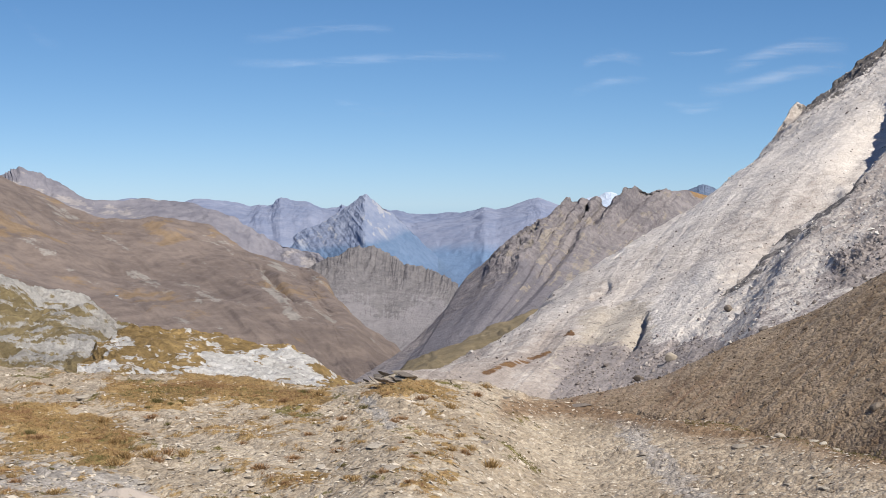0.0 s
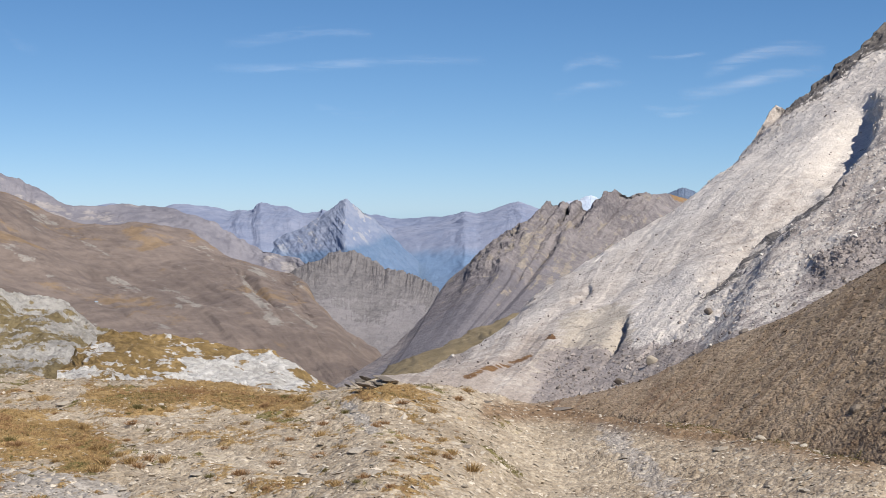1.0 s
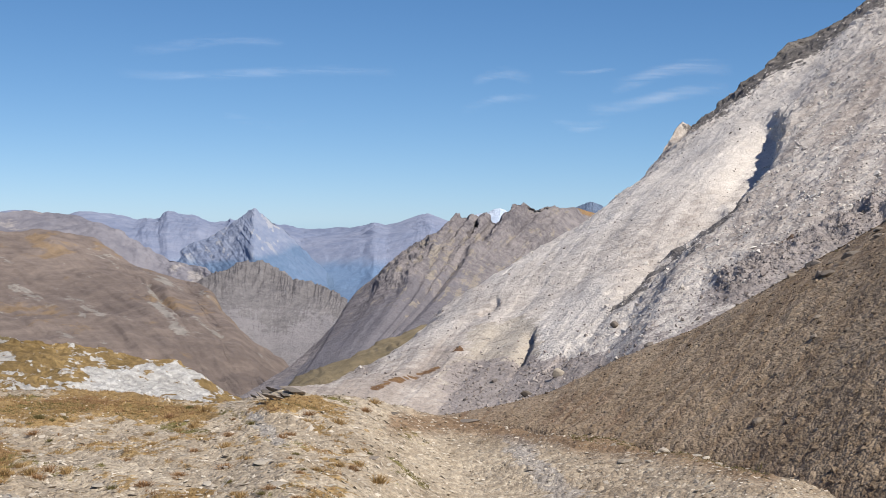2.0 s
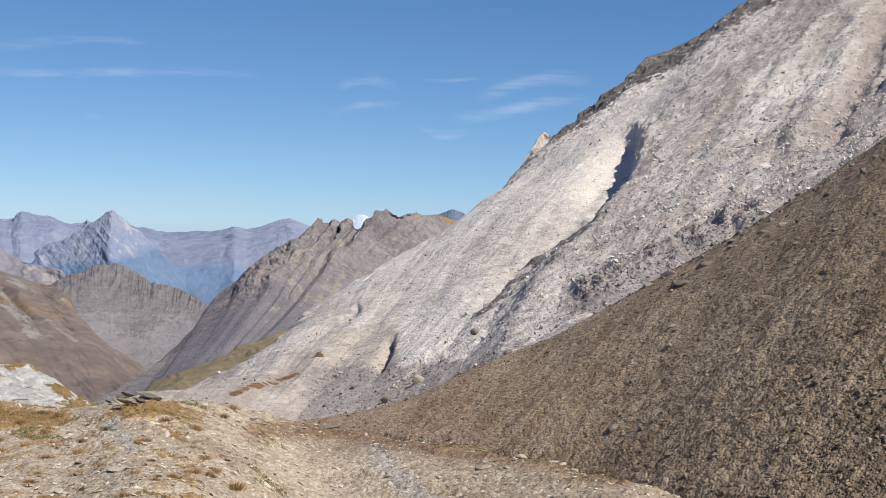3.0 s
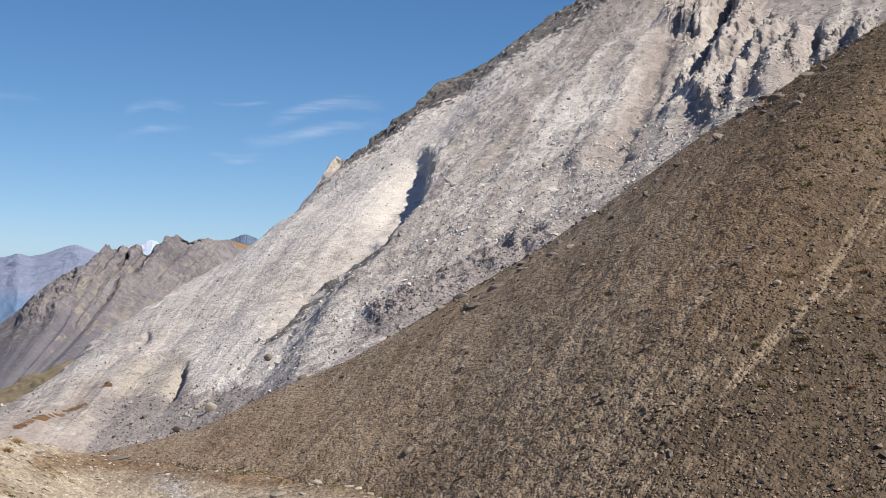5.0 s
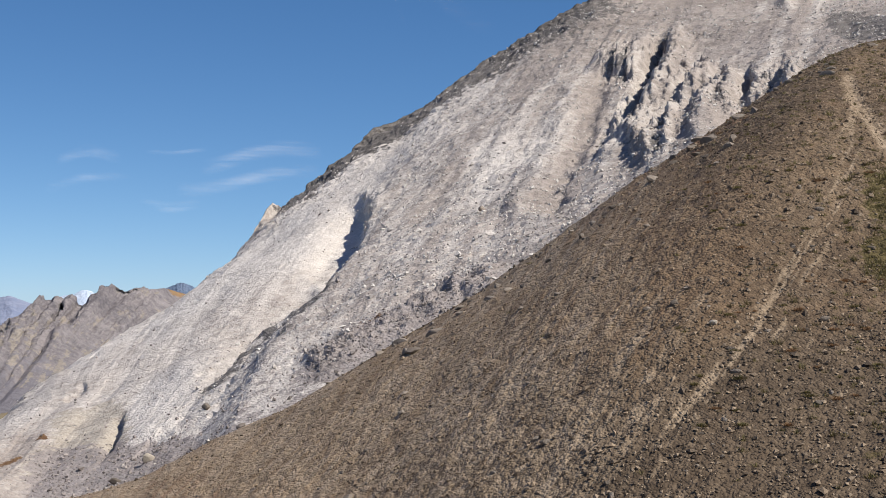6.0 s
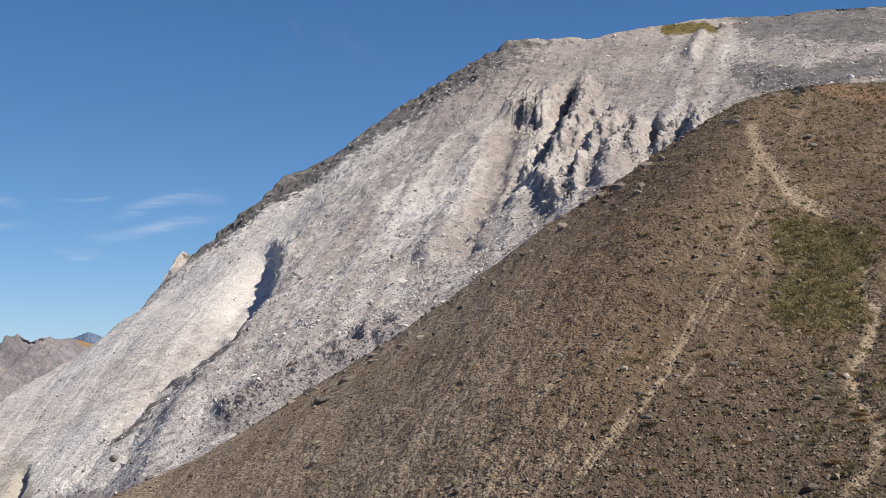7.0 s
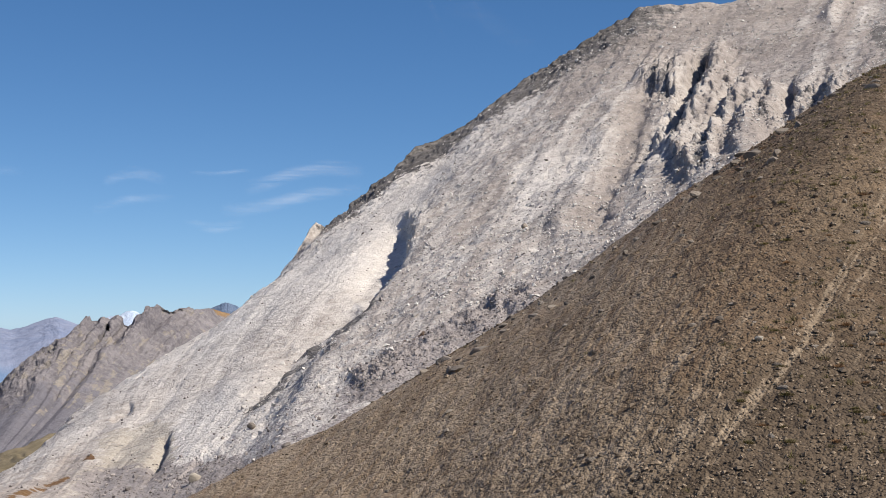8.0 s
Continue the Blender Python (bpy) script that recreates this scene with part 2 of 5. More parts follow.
EDGE = [(4.61, -7.87, 46), (7.23, -7.56, 49), (9.48, -6.94, 51), (11.91, -5.54, 53), (14.73, -4.2, 54), (17.94, -2.17, 54), (22.52, 0.57, 53), (25.53, 2.58, 52), (28.55, 4.73, 51), (31.01, 6.22, 50), (32.15, 6.92, 50), (32.95, 7.49, 50), (34.2, 8.29, 50), (35.32, 9.03, 50), (36.66, 9.69, 51), (37.76, 10.04, 52), (38.85, 10.16, 53), (39.93, 10.21, 55), (42.0, 10.15, 58), (44.0, 10.0, 60), (54.0, 9.0, 62)]
G = [(-30.76, -4.68, 50), (-23.5, -5.62, 46), (-17.46, -6.17, 42), (-14.06, -6.6, 40), (-8.76, -7.09, 38), (-4.22, -7.31, 37), (-3.31, -7.16, 36), (-2.16, -6.96, 36), (-0.55, -7.03, 37), (1.98, -7.26, 39), (3.58, -7.7, 41), (5.19, -8.04, 42), (10.6, -8.74, 36), (17.5, -9.78, 28)]
OTOP = [(-14.27, -6.6, 58), (-13.51, -5.69, 60), (-12.85, -4.86, 62), (-12.08, -4.67, 63), (-10.54, -4.79, 63), (-9.2, -5.03, 63), (-8.3, -5.5, 62), (-6.5, -5.74, 62), (-5.59, -6.14, 61), (-4.22, -7.24, 60), (-3.31, -7.7, 60)]
OBOT = [(-14.71, -7.25, 50), (-13.96, -7.38, 50), (-13.2, -7.51, 50), (-12.1, -7.55, 50), (-10.55, -7.59, 49), (-9.21, -7.73, 49), (-8.32, -7.75, 49), (-6.51, -7.89, 49), (-5.14, -8.02, 49), (-3.77, -8.04, 50), (-2.85, -8.16, 50)]
LTOP = [(-25.35, -1.61, 110), (-20.5, -2.42, 112), (-17.43, -3.01, 115), (-16.59, -3.2, 117), (-15.96, -3.41, 118), (-15.11, -3.53, 118), (-14.25, -3.83, 118), (-13.61, -4.4, 116), (-12.96, -4.86, 114), (-11.87, -5.55, 110)]
LBOT = [(-25.43, -6.98, 70), (-20.56, -7.23, 72), (-17.47, -7.36, 74), (-16.42, -7.4, 74), (-15.57, -7.43, 74), (-14.71, -7.46, 74), (-13.63, -7.5, 74), (-12.87, -7.52, 74), (-12.1, -7.55, 76), (-11, -7.57, 80)]
BTOP = [(-27.13, 3.3, 1500), (-21.45, 2.14, 1600), (-17.39, 1.19, 1700), (-16.14, 0.67, 1700), (-14.65, -0.21, 1650), (-13.15, -0.57, 1600), (-10.96, -0.73, 1600), (-9.4, -0.85, 1600), (-8.51, -1.42, 1550), (-7.39, -2.04, 1500), (-6.03, -2.54, 1500), (-5.08, -2.91, 1450), (-4.22, -4.17, 1400), (-3.3, -5.38, 1330), (-1.82, -6.98, 1200)]
BBOT = [(-24.49, -7.44, 760), (-18.72, -7.74, 778), (-14.29, -7.92, 796), (-12.32, -7.98, 814), (-10.33, -8.04, 832), (-8.77, -8.03, 850), (-6.96, -7.93, 868), (-5.37, -7.68, 886), (-4.68, -7.51, 904), (-4.16, -7.33, 922), (-3.77, -7.15, 940), (-3.45, -6.98, 958), (-3.12, -6.8, 976), (-2.8, -6.62, 994), (-2.16, -6.35, 1012)]
B2TOP = [(-25.3, 2.32, 2600), (-19.45, 1.35, 2600), (-17.39, 1.1, 2600), (-16.97, 1.23, 2600), (-16.66, 1.32, 2600), (-16.13, 0.98, 2600), (-15.5, 0.72, 2600), (-13.9, 0.05, 2500), (-10.95, -0.04, 2500), (-9.18, -0.49, 2400), (-7.84, -1.12, 2350), (-6.48, -1.63, 2300), (-5.12, -2, 2250), (-3.76, -2.69, 2200)]
B2BOT = [(-25.36, -1.81, 2200), (-19.48, -1.89, 2200), (-17.42, -1.91, 2200), (-17, -1.92, 2200), (-16.48, -1.92, 2200), (-15.74, -1.93, 2200), (-14.88, -1.94, 2200), (-13.16, -1.95, 2200), (-10.96, -1.97, 2200), (-9.19, -2.21, 2200), (-7.84, -2.67, 2200), (-6.49, -3.13, 2200), (-4.9, -3.6, 2200), (-3.53, -3.6, 2200)]
CTOP = [(-6.04, -3.13, 1750), (-5.12, -2.45, 1750), (-4.44, -2.05, 1780), (-3.76, -1.77, 1800), (-2.96, -1.87, 1800), (-2.15, -2.19, 1780), (-1.58, -2.37, 1760), (-0.89, -2.6, 1750), (-0.21, -2.85, 1740), (0.37, -3.22, 1720), (0.71, -3.72, 1680), (1.52, -4.52, 1600)]
CBOT = [(-5.59, -6.32, 1450), (-4.91, -6.33, 1450), (-4.22, -6.33, 1450), (-3.54, -6.57, 1450), (-3.08, -6.68, 1450), (-2.62, -6.69, 1450), (-2.16, -6.57, 1450), (-1.7, -6.46, 1450), (-1.24, -6.35, 1450), (-0.78, -6.12, 1450), (-0.32, -5.9, 1450), (0.6, -5.67, 1450)]
RTOP = [(-5.14, -8.14, 620), (-3.31, -6.91, 700), (-1.59, -5.89, 800), (-0.44, -4.87, 900), (0.36, -3.91, 959), (0.71, -3.27, 980), (1.05, -2.86, 999), (1.51, -2.51, 1007), (2.2, -2.05, 1018), (2.66, -1.6, 1026), (3.11, -1.21, 1034), (3.57, -0.8, 1042), (4.03, -0.5, 1053), (4.48, -0.06, 1064), (4.78, 0.23, 1073), (5.05, 0.32, 1081), (5.25, 0.18, 1084), (5.43, 0.12, 1087), (5.64, 0.28, 1090), (5.87, 0.14, 1094), (6.0, -0.14, 1096), (6.16, 0.23, 1098), (6.43, 0.25, 1102), (6.61, 0.0, 1104), (6.97, 0.39, 1108), (7.24, 0.7, 1113), (7.6, 0.75, 1119), (8.32, 0.63, 1130), (8.68, 0.7, 1143), (9.22, 0.49, 1160), (9.77, 0.58, 1178), (10.22, 0.45, 1196), (10.66, 0.33, 1210), (12.75, -0.39, 1250)]
RBOT = [(-5.14, -5.60, -8.47, 560), (-3.31, -4.45, -8.10, 572), (-1.59, -3.31, -7.70, 585), (-0.44, -2.51, -7.48, 598), (0.37, -2.05, -7.30, 610), (1.06, -1.59, -7.12, 622), (2.32, -1.01, -6.87, 635), (3.46, -0.55, -6.69, 648), (4.37, -0.09, -6.51, 660), (4.98, 0.37, -6.31, 672), (5.62, 0.83, -6.12, 685), (6.30, 1.29, -5.94, 698), (7.09, 1.75, -5.73, 710), (7.65, 2.20, -5.55, 722), (8.32, 2.66, -5.34, 735), (8.88, 3.24, -5.11, 748), (9.55, 3.81, -4.86, 760), (10.33, 4.61, -4.51, 772), (10.99, 5.40, -4.16, 785), (12.75, 8.34, -2.44, 798)]
MTOP = [(-4.23, -8.15, 210), (-3.31, -7.59, 230), (-1.93, -6.69, 260), (-0.55, -5.94, 290), (1.29, -5.21, 320), (2.66, -4.7, 340), (4.26, -4.17, 360), (5.86, -3.59, 380), (7.21, -3.13, 390)]
MBOT = [(-4.23, -8.6, 120), (-2.85, -8.16, 120), (-1.47, -7.83, 125), (0.14, -7.6, 130), (1.75, -7.48, 140), (3.12, -7.25, 150), (4.73, -6.78, 160), (6.32, -6.31, 170), (7.68, -5.84, 180)]
F1TOP = [(-23.43, 0.26, 4300), (-15.29, 0.01, 4300), (-13.58, 0.05, 4300), (-12.38, 0.26, 4300), (-10.95, -0.01, 4250), (-9.95, 0.35, 4200), (-8.73, 0.24, 4200), (-7.83, 0.02, 4150), (-7.42, 0.13, 4135), (-6.93, 0.11, 4117), (-6.59, 0.34, 4104), (-6.02, 0.25, 4100), (-5.46, 0.22, 4100), (-4.89, -0.01, 4100), (-4.32, -0.01, 4100), (-4.09, 0.11, 4100), (-3.75, 0.04, 4125), (-3.18, 0.06, 4187), (-2.38, -0.01, 4275), (-1.58, -0.19, 4300), (-1.12, -0.31, 4300), (-0.21, -0.29, 4242), (1.05, -0.15, 4140), (1.65, 0.05, 4094), (2.31, -0.08, 4068), (3.34, 0.17, 4025), (3.86, 0.28, 4002), (4.37, 0.14, 4000), (6.3, -0.4, 4000), (9.45, -0.51, 4000)]
PYR = [(-7.17, -1.94, 3479), (-6.26, -1.42, 3461), (-5.69, -1.03, 3450), (-5.12, -0.8, 3438), (-4.44, -0.46, 3425), (-3.8, -0.03, 3412), (-3.48, 0.24, 3406), (-3.18, 0.45, 3400), (-2.91, 0.29, 3406), (-2.38, -0.08, 3416), (-1.92, -0.38, 3426), (-1.47, -0.81, 3435), (-0.9, -1.43, 3446), (-0.21, -2.12, 3460)]
BLUE = [(9, 0.24, 3900), (9.77, 0.64, 3900), (10.28, 0.82, 3900), (10.66, 0.73, 3900), (11.04, 0.55, 3900), (11.65, 0.28, 3900)]
SNOW = [(5.39, 0.01, 4400), (5.96, 0.28, 4400), (6.3, 0.33, 4400), (6.63, 0.49, 4400), (6.97, 0.46, 4400), (7.43, 0.17, 4400)]
GULLY = [(18.13, 4.14), (17.76, 3.46), (17.38, 2.77), (16.86, 1.75), (16.19, 0.46), (15.36, -0.13), (14.48, -0.95), (13.37, -1.77), (12.5, -2.61), (11.42, -3.52)]
GULLY_B = [(27.5, 8.78), (27.03, 7.54), (26.56, 6.29), (25.97, 5.03), (25.27, 3.89)]
RIB_B = [(26.23, 8.23), (25.52, 6.41), (24.59, 4.81), (23.9, 3.79)]
CLIFF = [(27.98, 9.66), (29.57, 9.04), (31.15, 8.2), (32.98, 8.47), (34.79, 8.84)]
REDROCK = [(17.72, -1.09), (18.5, -0.95)]
NOTCH = [(29.46, 9.54), (29.0, 9.21), (28.42, 9.02), (27.39, 9.08)]
HOLLOW_A = [(29.8, 9.87), (29.45, 9.31), (28.99, 8.76), (28.75, 8.19), (28.17, 7.29), (27.47, 6.28)]
HOLLOW_B = [(31.28, 9.5), (30.7, 8.49), (30.12, 7.71), (29.19, 6.59)]
CAVE_A = [(32.07, 8.91), (31.5, 8.48), (30.69, 7.7)]
CAVE_B = [(33.08, 8.93), (32.85, 8.33)]
CAVE_C = [(34.21, 8.91), (33.3, 8.27), (32.5, 7.5)]
BULGE = [(27.51, 9.57), (28.42, 9.51), (29.12, 10.11)]
RIBS_C = [(32.52, 8.9), (31.83, 7.9), (31.02, 7.02)]
RIBS_B = [(31.5, 8.93), (30.23, 7.26), (29.42, 6.25)]
RIBS_A = [(30.38, 10.08), (30.02, 8.85), (29.44, 7.91), (28.62, 6.72)]
BROWNBAND = [(29.94, 11.82), (28.56, 11.31), (26.47, 10.34), (24.85, 9.38), (23.92, 8.48)]
PATCH = [(21.6, 5.28), (20.68, 4.26), (20.0, 3.23)]
HUMP = [(35.12, 12.3), (34.75, 11.72)]
DENT = [(8.11, -4.76), (7.94, -5.17), (7.67, -5.67)]
HOLE = [(6.64, -3.25), (6.08, -3.6)]
DARKPATCH = [(5.85, -4.51), (6.99, -4.73), (7.44, -5.4)]
EARTH = [(2.66, -8.21), (4.95, -8.19), (7.22, -8.29), (9.47, -8.47), (11.26, -8.52)]
OUTBAND = [(16.05, -2.61), (16.83, -2.26), (17.62, -1.77), (18.63, -1.28), (20.0, -0.7), (21.14, -0.02), (22.74, 0.75)]
TAN = [(4.95, -6.33), (6.32, -5.41), (7.67, -4.48), (7.9, -5.39)]
HEATH = [(1.74, -6.81), (2.77, -6.39), (4.03, -5.77), (5.17, -5.2)]
GREYTOP = [(37.09, 12.84), (38.63, 12.66), (40.36, 12.55), (42.12, 12.31)]
GREYTOP_B = [(36.6, 10.84), (37.91, 10.6), (39.22, 10.48), (40.74, 10.7), (42.07, 10.7)]
TURF_TOP = [(33.71, 12.71), (34.61, 12.74), (35.5, 12.54)]
PATH_R = [(37.07, 8.54), (37.53, 7.52), (38.62, 5.98), (39.57, 5.29), (40.34, 4.27), (41.19, 3.1), (40.89, 2.14), (41.65, 1.53), (41.41, 0.51), (40.74, -0.67), (40.63, -1.84), (41.72, -3.01)]
PATH_R2 = [(41.58, -3.44), (41.42, -3.9), (41.11, -4.76), (40.24, -5.65)]
CHUTE = [(37.14, 7.89), (37.19, 7.04), (36.99, 5.37), (36.44, 3.73), (35.94, 3.0), (35.04, 2.0), (33.95, -0.01), (32.71, -1.82), (31.17, -3.63), (30.08, -4.68)]
CHUTE_B = [(36.17, 2.54), (35.32, 0.87), (34.23, -1.23)]
CHUTE_C = [(22.02, -2.55), (20.63, -4.54), (19.93, -5.64)]
GREEN = [(38.4, 4.28), (40.53, 3.78), (38.34, 1.83), (40.26, 1.58)]
GREENSTRIP = [(9.92, -8.62), (11.7, -8.79), (13.89, -9.09), (16.04, -9.5), (17.46, -9.8)]
REDTOE = [(5.19, -8.02), (8.36, -7.75), (11.26, -7.35)]
REDEDGE = [(39.89, 10), (42.17, 9.52)]
RAVINE = [(-7.35, -2.67), (-6.94, -3.24), (-6.49, -3.93), (-6.04, -4.5)]
MATS = [(-18.72, -7.74), (-16.64, -8.26), (-14.94, -8.88), (-13.21, -9.38)]
MATS_B = [(-13.19, -7.29), (-10.33, -7.32), (-7.64, -7.47), (-5.14, -7.68)]
MATS_C = [(-2.39, -7.48), (-0.55, -7.35)]
TRACK = [(7.23, -8.44), (7.69, -9.21), (9.05, -10.51), (10.85, -11.99)]
SLAB_L = [(-18.34, -10.33), (-15.81, -10.47), (-13.66, -11), (-12.35, -11.49)]
SLAB_M = [(-2.16, -8.88), (-2.74, -8.34), (-3.08, -7.98)]
CIRRUS = [(-8.03, 6.80, -1.92, 7.04, 0.37), (-8.70, 5.77, 2.65, 5.87, 0.32), (5.60, 5.67, 8.07, 5.91, 0.37), (11.18, 5.59, 16.03, 6.17, 0.46), (10.20, 4.65, 15.93, 5.18, 0.41), (5.15, 4.59, 8.53, 4.96, 0.32), (-4.43, 4.01, -1.01, 3.80, 0.28), (8.75, 4.07, 11.19, 3.81, 0.32), (18.04, 13.81, 19.41, 11.38, 0.50), (20.11, 13.62, 21.25, 11.61, 0.35), (19.18, 12.45, 23.10, 11.49, 0.80), (-16.91, 7.45, -15.02, 6.00, 0.40), (8.97, 5.99, 11.41, 6.05, 0.14), (5.83, 5.70, 7.97, 5.85, 0.14)]

# ---- shapes: noise, lofted landforms, scattered stones ----
def hashed(ix, iy, iz, seed):
    h = (ix.astype(np.uint32) * np.uint32(374761393) + iy.astype(np.uint32) * np.uint32(668265263)
         + iz.astype(np.uint32) * np.uint32(2147483647) + np.uint32(seed * 974711 + 17))
    h = (h ^ (h >> np.uint32(13))) * np.uint32(1274126177)
    h = (h ^ (h >> np.uint32(16))) * np.uint32(2246822519)
    return ((h ^ (h >> np.uint32(15))) & np.uint32(0xFFFFFF)).astype(np.float32) / 8388607.5 - 1.0


def vnoise(p, seed=0):
    """Value noise in -1..1 at points p (..., 3)."""
    i = np.floor(p)
    f = (p - i).astype(np.float32)
    f = f * f * f * (f * (f * 6 - 15) + 10)
    i = i.astype(np.int64)
    x, y, z = i[..., 0], i[..., 1], i[..., 2]
    fx, fy, fz = f[..., 0], f[..., 1], f[..., 2]
    total = 0
    for dx in (0, 1):
        for dy in (0, 1):
            for dz in (0, 1):
                w = (fx if dx else 1 - fx) * (fy if dy else 1 - fy) * (fz if dz else 1 - fz)
                total = total + w * hashed(x + dx, y + dy, z + dz, seed)
    return total


def fbm(p, size, octaves=5, gain=0.5, seed=0, ridged=False):
    total, amp, norm = 0, 1.0, 0.0
    q = p / size
    for k in range(octaves):
        v = vnoise(q + 13.7 * k, seed + k)
        total = total + amp * ((0.72 - 2 * np.abs(v)) if ridged else v)
        norm += amp
        amp *= gain
        q = q * 2.03
    return total / norm


def place(rail):
    """(bearing, elevation, distance) as seen from the pass, to metres."""
    a, e, d = np.array(rail, float).T
    a, e = np.radians(a), np.radians(e)
    return np.stack([d * np.sin(a), d * np.cos(a), EYE + d * np.tan(e)], -1)


def spline(points, n, axis=0):
    """n samples of a gentle curve through points, along the first axis."""
    p = np.asarray(points, float)
    m = len(p)
    if m == 2:
        t = np.linspace(0, 1, n).reshape((-1,) + (1,) * (p.ndim - 1))
        return p[0] + (p[1] - p[0]) * t
    s = np.linspace(0, m - 1, n)
    i = np.minimum(s.astype(int), m - 2)
    t = (s - i).reshape((-1,) + (1,) * (p.ndim - 1))
    a, b = p[i], p[i + 1]
    ta = (p[np.minimum(i + 1, m - 1)] - p[np.maximum(i - 1, 0)]) * 0.4
    tb = (p[np.minimum(i + 2, m - 1)] - p[i]) * 0.4
    return ((2 * t**3 - 3 * t**2 + 1) * a + (t**3 - 2 * t**2 + t) * ta + (-2 * t**3 + 3 * t**2) * b + (t**3 - t**2) * tb)


def bearing(P):
    """Bearing and elevation of points, in degrees, from the pass."""
    r = np.hypot(P[..., 0], P[..., 1])
    return np.degrees(np.arctan2(P[..., 0], P[..., 1])), np.degrees(np.arctan2(P[..., 2] - EYE, r))


def offset(A, E, line):
    """Signed distance (degrees; positive to the right of its course) to a line on the slope, and how far along it (0..1)."""
    best, sign, along = np.full(A.shape, 1e9), np.ones(A.shape), np.zeros(A.shape)
    q = np.array(line, float)
    for k in range(len(q) - 1):
        d = q[k + 1] - q[k]
        t = np.clip(((A - q[k, 0]) * d[0] + (E - q[k, 1]) * d[1]) / (d @ d), 0, 1)
        ex, ey = A - q[k, 0] - t * d[0], E - q[k, 1] - t * d[1]
        r = np.hypot(ex, ey)
        near = r < best
        best = np.where(near, r, best)
        sign = np.where(near, np.sign(d[0] * ey - d[1] * ex), sign)
        along = np.where(near, (k + t) / (len(q) - 1), along)
    return best * -sign, along


def band(A, E, line, width):
    return np.exp(-(offset(A, E, line)[0] / width) ** 2)


def carve(A, E, line, left, right):
    """A furrow along a line that runs downhill: how deep (0..1), with its own width on either side."""
    d = -offset(A, E, line)[0]
    return np.where(d < 0, np.exp(-(d / left) ** 2), np.exp(-(d / right) ** 2))


def evened(rail, keyed, n):
    """A crest at n even bearings, and its foot, which is given as (bearing of the crest above it, bearing, elevation, distance)."""
    r, k = np.array(rail), np.array(keyed)
    a = np.linspace(r[0, 0], r[-1, 0], n)
    return [(b, *[np.interp(b, r[:, 0], r[:, j]) for j in (1, 2)]) for b in a], [tuple(np.interp(b, k[:, 0], k[:, j]) for j in (1, 2, 3)) for b in a]


def normals(P):
    du, dv = np.gradient(P, axis=0), np.gradient(P, axis=1)
    n = np.cross(du, dv)
    return n / (np.linalg.norm(n, axis=-1, keepdims=True) + 1e-12)


def loft(rails, nu, rows, crest=None):
    """A sheet (across, up, 3) through rails given from foot to crest and down behind; rows of quads in each span. It breaks at the crest."""
    R = np.stack([spline(place(r) if not isinstance(r, np.ndarray) else r, nu) for r in rails])
    m = len(rails)
    crest = m - 2 if crest is None else crest
    out, vs = [], []
    for k, n in enumerate(rows):
        a, b = R[k], R[k + 1]
        ta = (b - a) if k in (0, crest) else (R[k + 1] - R[k - 1]) * 0.5
        tb = (b - a) if k + 1 in (crest, m - 1) else (R[k + 2] - R[k]) * 0.5
        t = (np.arange(n + (k == m - 2)) / n)[:, None, None]
        out.append((2 * t**3 - 3 * t**2 + 1) * a + (t**3 - 2 * t**2 + t) * ta + (-2 * t**3 + 3 * t**2) * b + (t**3 - t**2) * tb)
        vs.append(k + t[:, 0, 0])
    return np.swapaxes(np.concatenate(out), 0, 1).copy(), np.concatenate(vs)


def behind(rail, back, drop):
    """The far foot of a crest: farther out by a factor, lower by metres."""
    P = place(rail)
    return P * np.array([back, back, 1.0]) - np.array([0, 0, drop])


def outward(P):
    n = normals(P)
    return n * np.sign(n[..., 2:3].mean() + 1e-9)


def mesh_from(name, V, F, material, masks=None, smooth=True):
    me = bpy.data.meshes.new(name)
    V = np.ascontiguousarray(V, np.float32).reshape(-1, 3)
    F = np.ascontiguousarray(F, np.int32)
    k = F.shape[1]
    me.vertices.add(len(V)), me.loops.add(F.size), me.polygons.add(len(F))
    me.vertices.foreach_set("co", V.ravel())
    me.loops.foreach_set("vertex_index", F.ravel())
    me.polygons.foreach_set("loop_start", np.arange(0, F.size, k, dtype=np.int32))
    me.polygons.foreach_set("use_smooth", np.full(len(F), smooth))
    for key, values in (masks or {}).items():
        me.attributes.new(key, "FLOAT", "POINT").data.foreach_set("value", np.ascontiguousarray(values, np.float32).ravel())
    me.materials.append(material)
    me.update(calc_edges=True)
    return me


def grid_faces(nu, nv, wrap=False):
    i = np.arange(nu * nv).reshape(nu, nv)
    if wrap:
        i = np.concatenate([i, i[:1]])
    return np.stack([i[:-1, :-1], i[1:, :-1], i[1:, 1:], i[:-1, 1:]], -1).reshape(-1, 4)


def sheet(name, P, material, masks=None, wrap=False):
    F = grid_faces(*P.shape[:2], wrap)
    up = np.cross(P[1:, :-1] - P[:-1, :-1], P[:-1, 1:] - P[:-1, :-1])[..., 2].mean()
    return new(name, mesh_from(name, P, F if up > 0 else F[:, ::-1], material, masks))


def joined(mask):
    """The one connected stretch of a mask that lies nearest to its middle."""
    ij = np.argwhere(mask)
    at = ij[np.argmin(((ij - ij.mean(0)) ** 2).sum(1))]
    part_of = np.zeros(mask.shape, bool)
    part_of[tuple(at)] = True
    while True:
        g = part_of.copy()
        g[1:] |= part_of[:-1]
        g[:-1] |= part_of[1:]
        g[:, 1:] |= part_of[:, :-1]
        g[:, :-1] |= part_of[:, 1:]
        g &= mask
        if (g == part_of).all():
            return part_of
        part_of = g


